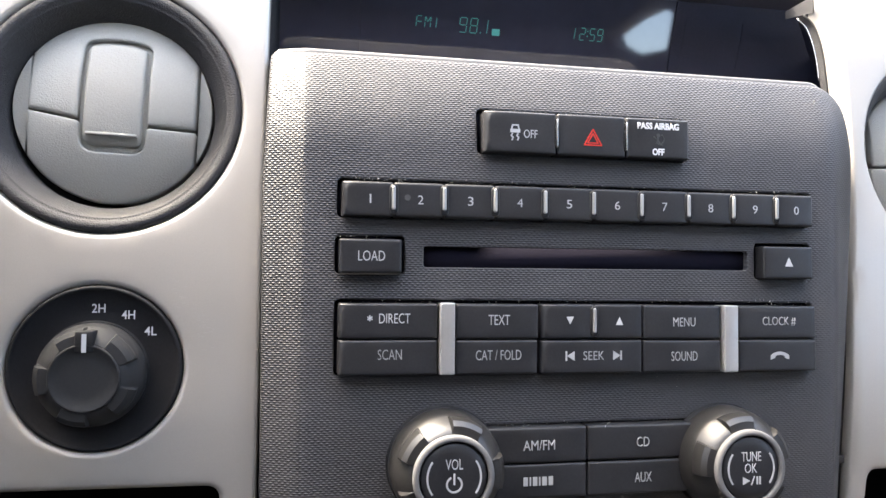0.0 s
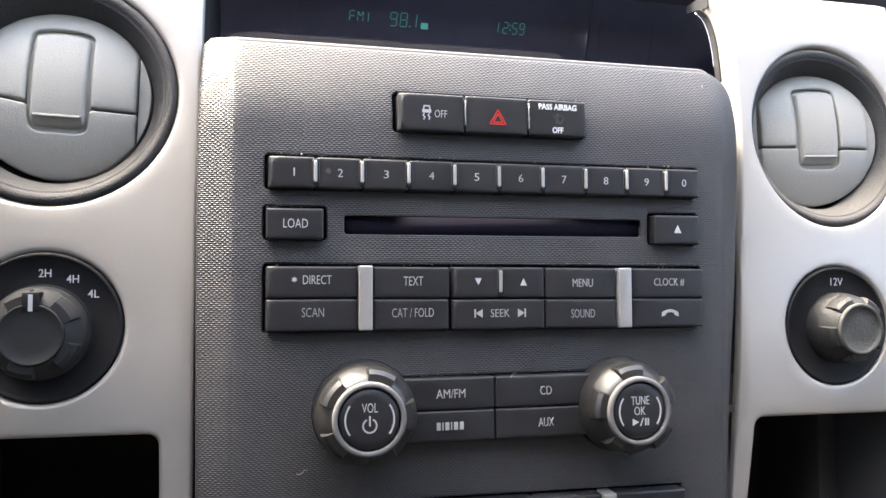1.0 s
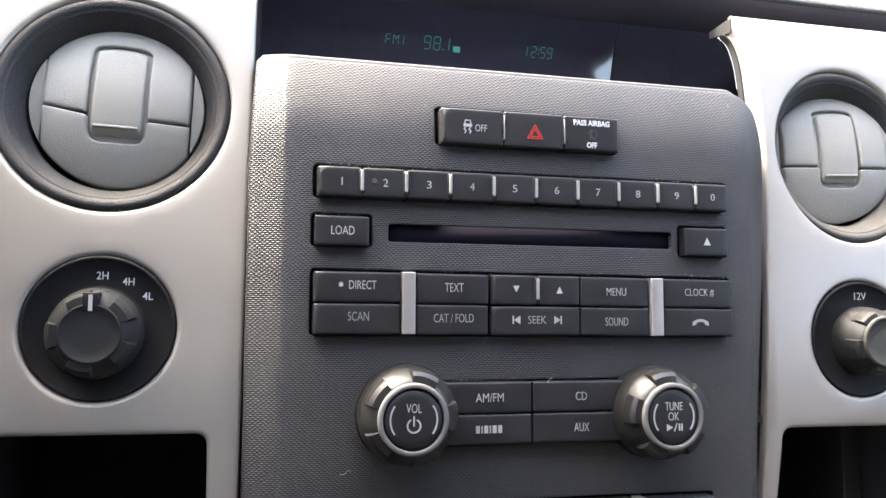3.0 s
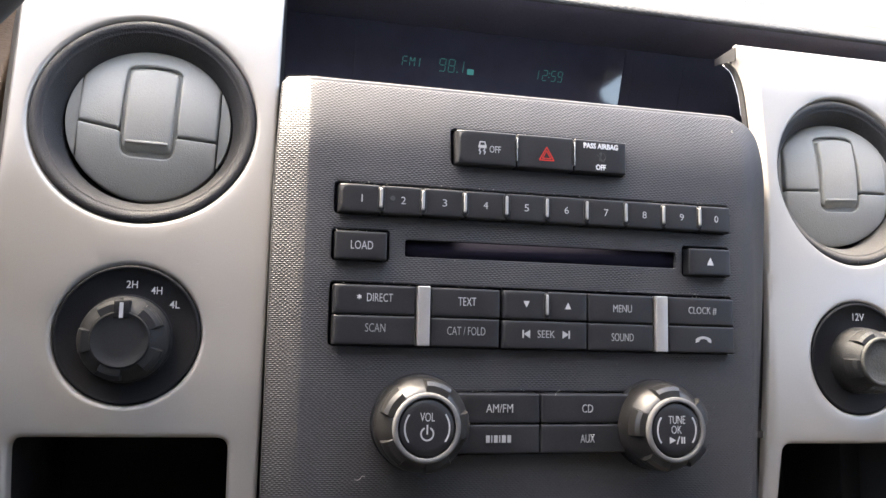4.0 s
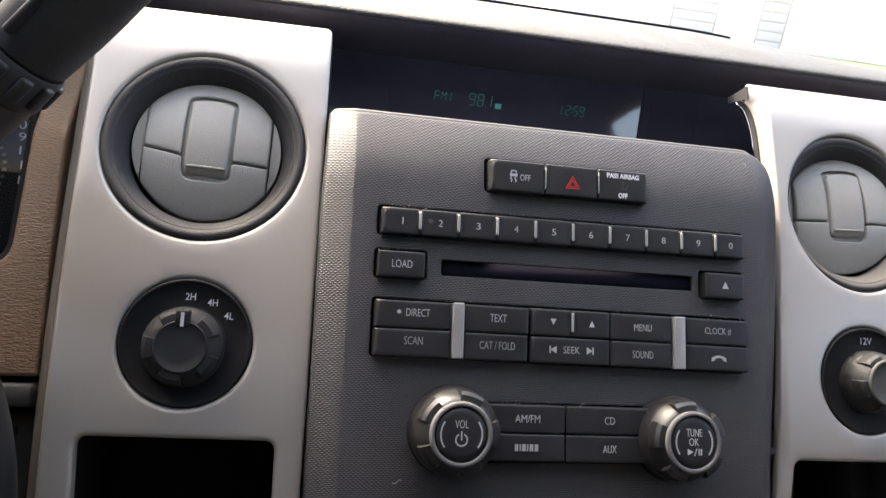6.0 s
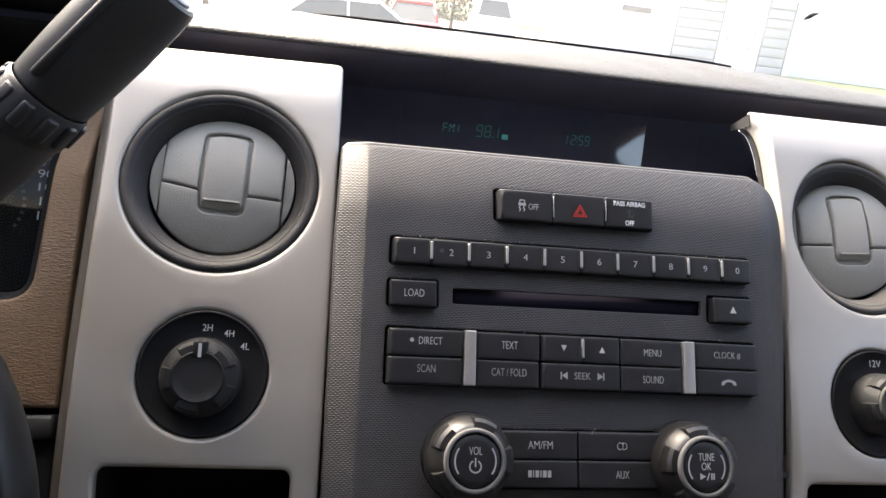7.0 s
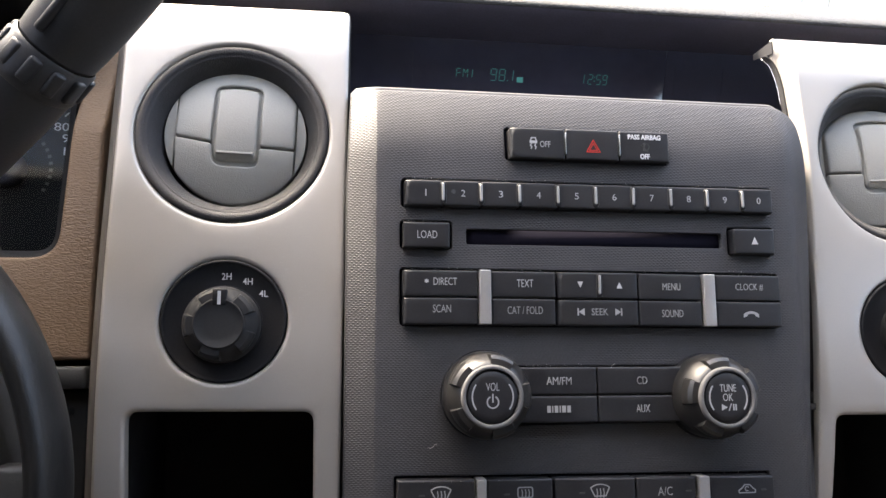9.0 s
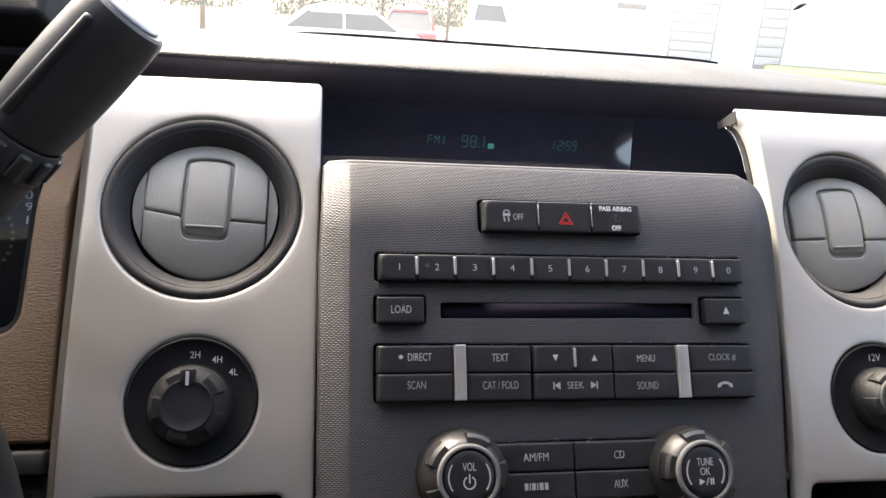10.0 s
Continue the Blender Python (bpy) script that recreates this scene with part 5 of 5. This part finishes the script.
def heading(deg, dist, z=0.0):
    """A spot outside, by degrees to the right of straight ahead and distance."""
    return Vector((math.sin(radians(deg)) * dist, math.cos(radians(deg)) * dist - 0.3, z))


def car(name, label, spot, turn, paint, tall=1.0):
    """A parked car: hull, cabin glass, roof and wheels."""
    base = Matrix.Translation(spot) @ pose(0, 0, 0, 0, 0, turn) @ Matrix.Diagonal((1, 1, tall, 1))
    c = thing(name, label, "car", (0, 0, 0), base)
    hull = [(-2.25, 0.45), (-2.2, 0.80), (-1.9, 0.93), (-0.9, 0.96), (1.3, 0.98), (2.0, 0.98), (2.2, 0.88), (2.25, 0.45)]
    secs = []
    for y, w in ((-0.90, 0.04), (-0.86, 0.0), (0.86, 0.0), (0.90, 0.04)):
        secs.append([Vector((x, y, z - w * (1 if z > 0.5 else -0.5))) for x, z in hull] + [Vector((2.2, y, 0.25)), Vector((-2.2, y, 0.25))])
    part("body", loft(secs, closed=True), paint, c)
    roof = [(-0.55, 1.36), (-0.25, 1.43), (0.6, 1.44), (1.05, 1.38)]
    part("roof", loft([[Vector((x, y, z - d)) for x, z in roof] + [Vector((1.02, y, 1.33 - d)), Vector((-0.50, y, 1.31 - d))] for y, d in ((-0.64, 0.05), (-0.55, 0.0), (0.55, 0.0), (0.64, 0.05))], closed=True), paint, c)
    low, high = [(-1.15, -0.80), (1.75, -0.80), (1.75, 0.80), (-1.15, 0.80)], [(-0.50, -0.60), (1.02, -0.60), (1.02, 0.60), (-0.50, 0.60)]
    part("windows", loft([[Vector((x, y, 0.95)) for x, y in low], [Vector((x, y, 1.34)) for x, y in high]], closed=True), car_glass, c, "dark glass", smooth=False)
    for s in (-1, 1):
        for (x0, z0), (x1, z1) in (((-1.15, 0.95), (-0.50, 1.35)), ((1.75, 0.95), (1.02, 1.35)), ((0.3, 0.95), (0.3, 1.36))):
            part("pillar", tube([(x0, s * 0.80, z0), (x1, s * 0.605, z1)], 0.035, 6), paint, c)
        for x in (-1.4, 1.35):
            wm = Matrix.Translation((x, s * 0.80, 0.32))
            w = part("tyre", lathe([(0.20, 0.10), (0.30, 0.11), (0.32, 0.08), (0.32, -0.08), (0.30, -0.11), (0.20, -0.10), (0.001, -0.09)], wm, 28), tyre, c)
            part("rim", lathe([(0.20, -0.105 * (1 if s < 0 else -1)), (0.17, -0.112 * (1 if s < 0 else -1)), (0.001, -0.108 * (1 if s < 0 else -1))], wm, 20), chrome, w)
        part("lamp", block(-2.24, -2.12, s * 0.66 - 0.14, s * 0.66 + 0.14, 0.62, 0.76, 0.03), sign_white, c, "clear headlamp")
        part("tail_lamp", block(2.12, 2.26, s * 0.66 - 0.16, s * 0.66 + 0.16, 0.70, 0.86, 0.03), red_paint, c, "red tail lamp")
    return c


car("parked_car", "tall white parked car with dark windows", heading(0.8, 19), 4, white_paint, 1.24)
car("parked_car", "red parked car half hidden behind the white one", heading(7.0, 25), 80, red_paint, 1.35)
car("parked_car", "pale blue-grey van parked far off under trees", heading(12.9, 36), 84, van_paint, 1.9)


def tree(spot, tall, spread, seed):
    rnd = random.Random(seed)
    base = Matrix.Translation(spot)
    t = thing("tree", "leafy green tree at the edge of the lot", "tree", (0, 0, 0), base, group="trees behind the parked cars")
    limbs = [tube([(0, 0, 0), (0.05, 0.02, tall * 0.3), (0.0, 0.08, tall * 0.75)], [0.22, 0.17, 0.06], 10)]
    for k in range(6):
        a, z = k * 1.1, tall * (0.28 + 0.06 * k)
        limbs.append(tube([(0, 0, z), (math.cos(a) * spread * 0.4, math.sin(a) * spread * 0.4, z + tall * 0.12), (math.cos(a) * spread * 0.8, math.sin(a) * spread * 0.8, z + tall * 0.2)], [0.09, 0.06, 0.02], 6))
    part("trunk", merge(*limbs), bark, t)
    bm = bmesh.new()
    for k in range(3200):
        a, r, h = rnd.uniform(0, 2 * math.pi), spread * math.sqrt(rnd.random()), rnd.random()
        lump = 0.72 + 0.28 * math.sin(3 * a + 2.3 * seed) * math.cos(5 * h + seed)
        swell = math.sin(math.pi * (0.12 + 0.83 * h)) ** 0.6
        p = Vector((math.cos(a) * r * swell * lump, math.sin(a) * r * swell * lump, tall * (0.16 + 0.84 * h)))
        q = Euler((rnd.uniform(0, 6), rnd.uniform(0, 6), rnd.uniform(0, 6))).to_matrix()
        s = rnd.uniform(0.10, 0.24)
        bm.faces.new([bm.verts.new(p + q @ Vector(c) * s) for c in ((-1, 0, 0), (0, -0.5, 0.1), (1, 0, 0), (0, 0.5, 0.1))])
    part("crown", bm, leaf, t, smooth=False)


for k, (deg, dist, tall, spread) in enumerate(((-25, 40, 8.5, 4.6), (-16, 44, 9.5, 5.2), (-8, 52, 10, 5.4), (-1, 60, 9, 5.2), (5, 66, 10, 5.6), (10, 70, 9, 5.2))):
    tree(heading(deg, dist), tall, spread, k + 3)

# building to the passenger side
BB = Matrix.Translation(heading(26.0, 60.0)) @ pose(0, 0, 0, 0, 0, -14) @ Matrix.Diagonal((3.84, 2.4, 2.4, 1))
house = thing("garage_building", "pale sided garage building with grey roll-up doors", "building", (0, 0, 0), BB)
part("wall", block(-2.2, 14, 0.0, 7, 0.0, 3.4), siding, house, smooth=False)
part("roof", loft([[Vector((x, -0.5, 3.4)), Vector((x, 3.5, 5.0)), Vector((x, 7.5, 3.4)), Vector((x, 7.5, 3.3)), Vector((x, 3.5, 4.8)), Vector((x, -0.5, 3.3))] for x in (-2.7, 14.5)], closed=True), roofing, house, smooth=False)
for x0, x1 in ((0.1, 1.0), (1.8, 2.35)):
    d = part("door", block(x0, x1, -0.05, 0.02, 0.0, 2.4), door_grey, house, "grey ribbed door")
    for k in range(8):
        part("rib", block(x0 + 0.03, x1 - 0.03, -0.09, -0.05, 0.12 + 0.29 * k, 0.375 + 0.29 * k, 0.02), door_grey, d)
    part("frame", merge(block(x0 - 0.12, x0, -0.10, 0.02, 0, 2.52), block(x1, x1 + 0.12, -0.10, 0.02, 0, 2.52), block(x0, x1, -0.10, 0.02, 2.4, 2.52)), sign_white, house, smooth=False)
for k in range(11):
    part("siding_board", block(-2.2, 14, -0.025, 0.0, 0.28 * k + 0.02, 0.28 * k + 0.27), siding, house, smooth=False)
part("awning", block(-0.98, -0.42, -0.12, 0.0, 1.54, 1.70, 0.02), roofing, house, "small dark awning")
sign = part("sign", block(1.17, 1.63, -0.12, -0.06, 0.9, 2.0, 0.01), sign_white, house, "white sign with pale blue shapes")
part("sign_shape", merge(block(1.25, 1.42, -0.14, -0.12, 1.5, 1.75), block(1.36, 1.56, -0.14, -0.12, 1.15, 1.4)), sign_blue, sign, "pale blue shapes", smooth=False)

# lint and dust caught along the upper edges of the buttons
rnd = random.Random(7)
bm = bmesh.new()
def fleck(x, y, z, s):
    q = Euler((rnd.uniform(0, 6), rnd.uniform(0, 6), rnd.uniform(0, 6))).to_matrix()
    bm.faces.new([bm.verts.new(Vector((x, y, z)) + q @ Vector(c) * s) for c in ((-1, -0.4, 0), (1, -0.3, 0.2), (0.8, 0.4, 0), (-0.7, 0.4, -0.2))])
for z, x0, x1, n in ((0.0012, -0.09, 0.09, 120), (-0.0189, -0.092, -0.07, 12), (-0.0412, -0.092, 0.092, 100), (-0.0855, -0.036, 0.036, 40), (0.0284, -0.04, 0.04, 24), (-0.0425, 0.06, 0.092, 12), (-0.136, -0.09, 0.08, 50)):
    for _ in range(n):
        fleck(rnd.uniform(x0, x1), 0.0030 + rnd.uniform(-0.002, 0.001), z - 0.0002 + rnd.uniform(-0.0004, 0.0007), rnd.uniform(0.00010, 0.00032))
for _ in range(90):
    x, z = rnd.uniform(-0.10, 0.10), rnd.uniform(-0.13, 0.045)
    fleck(x, stack_face(x, z) - 0.0003, z, rnd.uniform(0.00008, 0.00022))
for a in [rnd.gauss(-75, 40) for _ in range(70)]:
    for cx, cz in ((-0.1727, 0.0255), (0.1727, 0.0215)):
        if rnd.random() < 0.6:
            r = rnd.uniform(0.036, 0.0445)
            z = cz + r * math.sin(radians(a))
            fleck(cx + r * math.cos(radians(a)), silver_face(cx, z) + 0.0005 + 0.012 * max(0, (0.0405 - r) / 0.005), z, rnd.uniform(0.0001, 0.0003))
for kx, kz, turned in ((-0.0548, -0.0985, 200), (0.0537, -0.1003, 190)):
    for _ in range(60):
        a, r = rnd.gauss(turned, 60), rnd.uniform(0.0192, 0.0206)
        x, z = kx + r * math.cos(radians(a)), kz + r * math.sin(radians(a))
        fleck(x, stack_face(x, z) - 0.0002, z, rnd.uniform(0.00007, 0.0002))
for _ in range(120):
    a, d = rnd.gauss(188, 22), rnd.uniform(0.0, 0.006)
    fleck(0.0537 + 0.0186 * math.cos(radians(a)), 0.002 - d, -0.1003 + 0.0186 * math.sin(radians(a)), rnd.uniform(0.00006, 0.00018))
def fibre(pts, w=0.00010):
    """A hair of lint or a fine scratch lying on a face."""
    for (x0, y0, z0), (x1, y1, z1) in zip(pts, pts[1:]):
        d = Vector((z0 - z1, 0, x1 - x0)).normalized() * w
        bm.faces.new([bm.verts.new(Vector(p) + s) for p, s in (((x0, y0, z0), -d), ((x1, y1, z1), -d), ((x1, y1, z1), d), ((x0, y0, z0), d))])
def curl(x, z, r, a0, a1, y=None, n=6):
    fibre([(x + r * math.cos(radians(a0 + (a1 - a0) * k / n)), (stack_face(x, z) if y is None else y) - 0.0006, z + r * math.sin(radians(a0 + (a1 - a0) * k / n))) for k in range(n + 1)])
curl(-0.0795, -0.1200, 0.0020, -30, -120)
curl(-0.0770, -0.1212, 0.0008, 20, 160)
curl(0.0070, -0.0880, 0.0030, 100, 160, 0.0002)
for _ in range(4):
    fleck(0.0999, stack_face(0.0999, 0.0399) - 0.0007, 0.0399, 0.0006)
for _ in range(46):
    x = rnd.uniform(-0.150, -0.135)
    z = -0.045 + (x + 0.145) * -0.8 + rnd.gauss(0, 0.0035)
    fibre([(x, silver_face(x, z) - 0.0002, z), (x + rnd.uniform(0.0006, 0.002), silver_face(x, z) - 0.0002, z + rnd.uniform(-0.0002, 0.0003))], 0.00004)
solid("dust", bm, dust, "pale lint and dust caught around the buttons", "dust", kind="stuff", smooth=False)
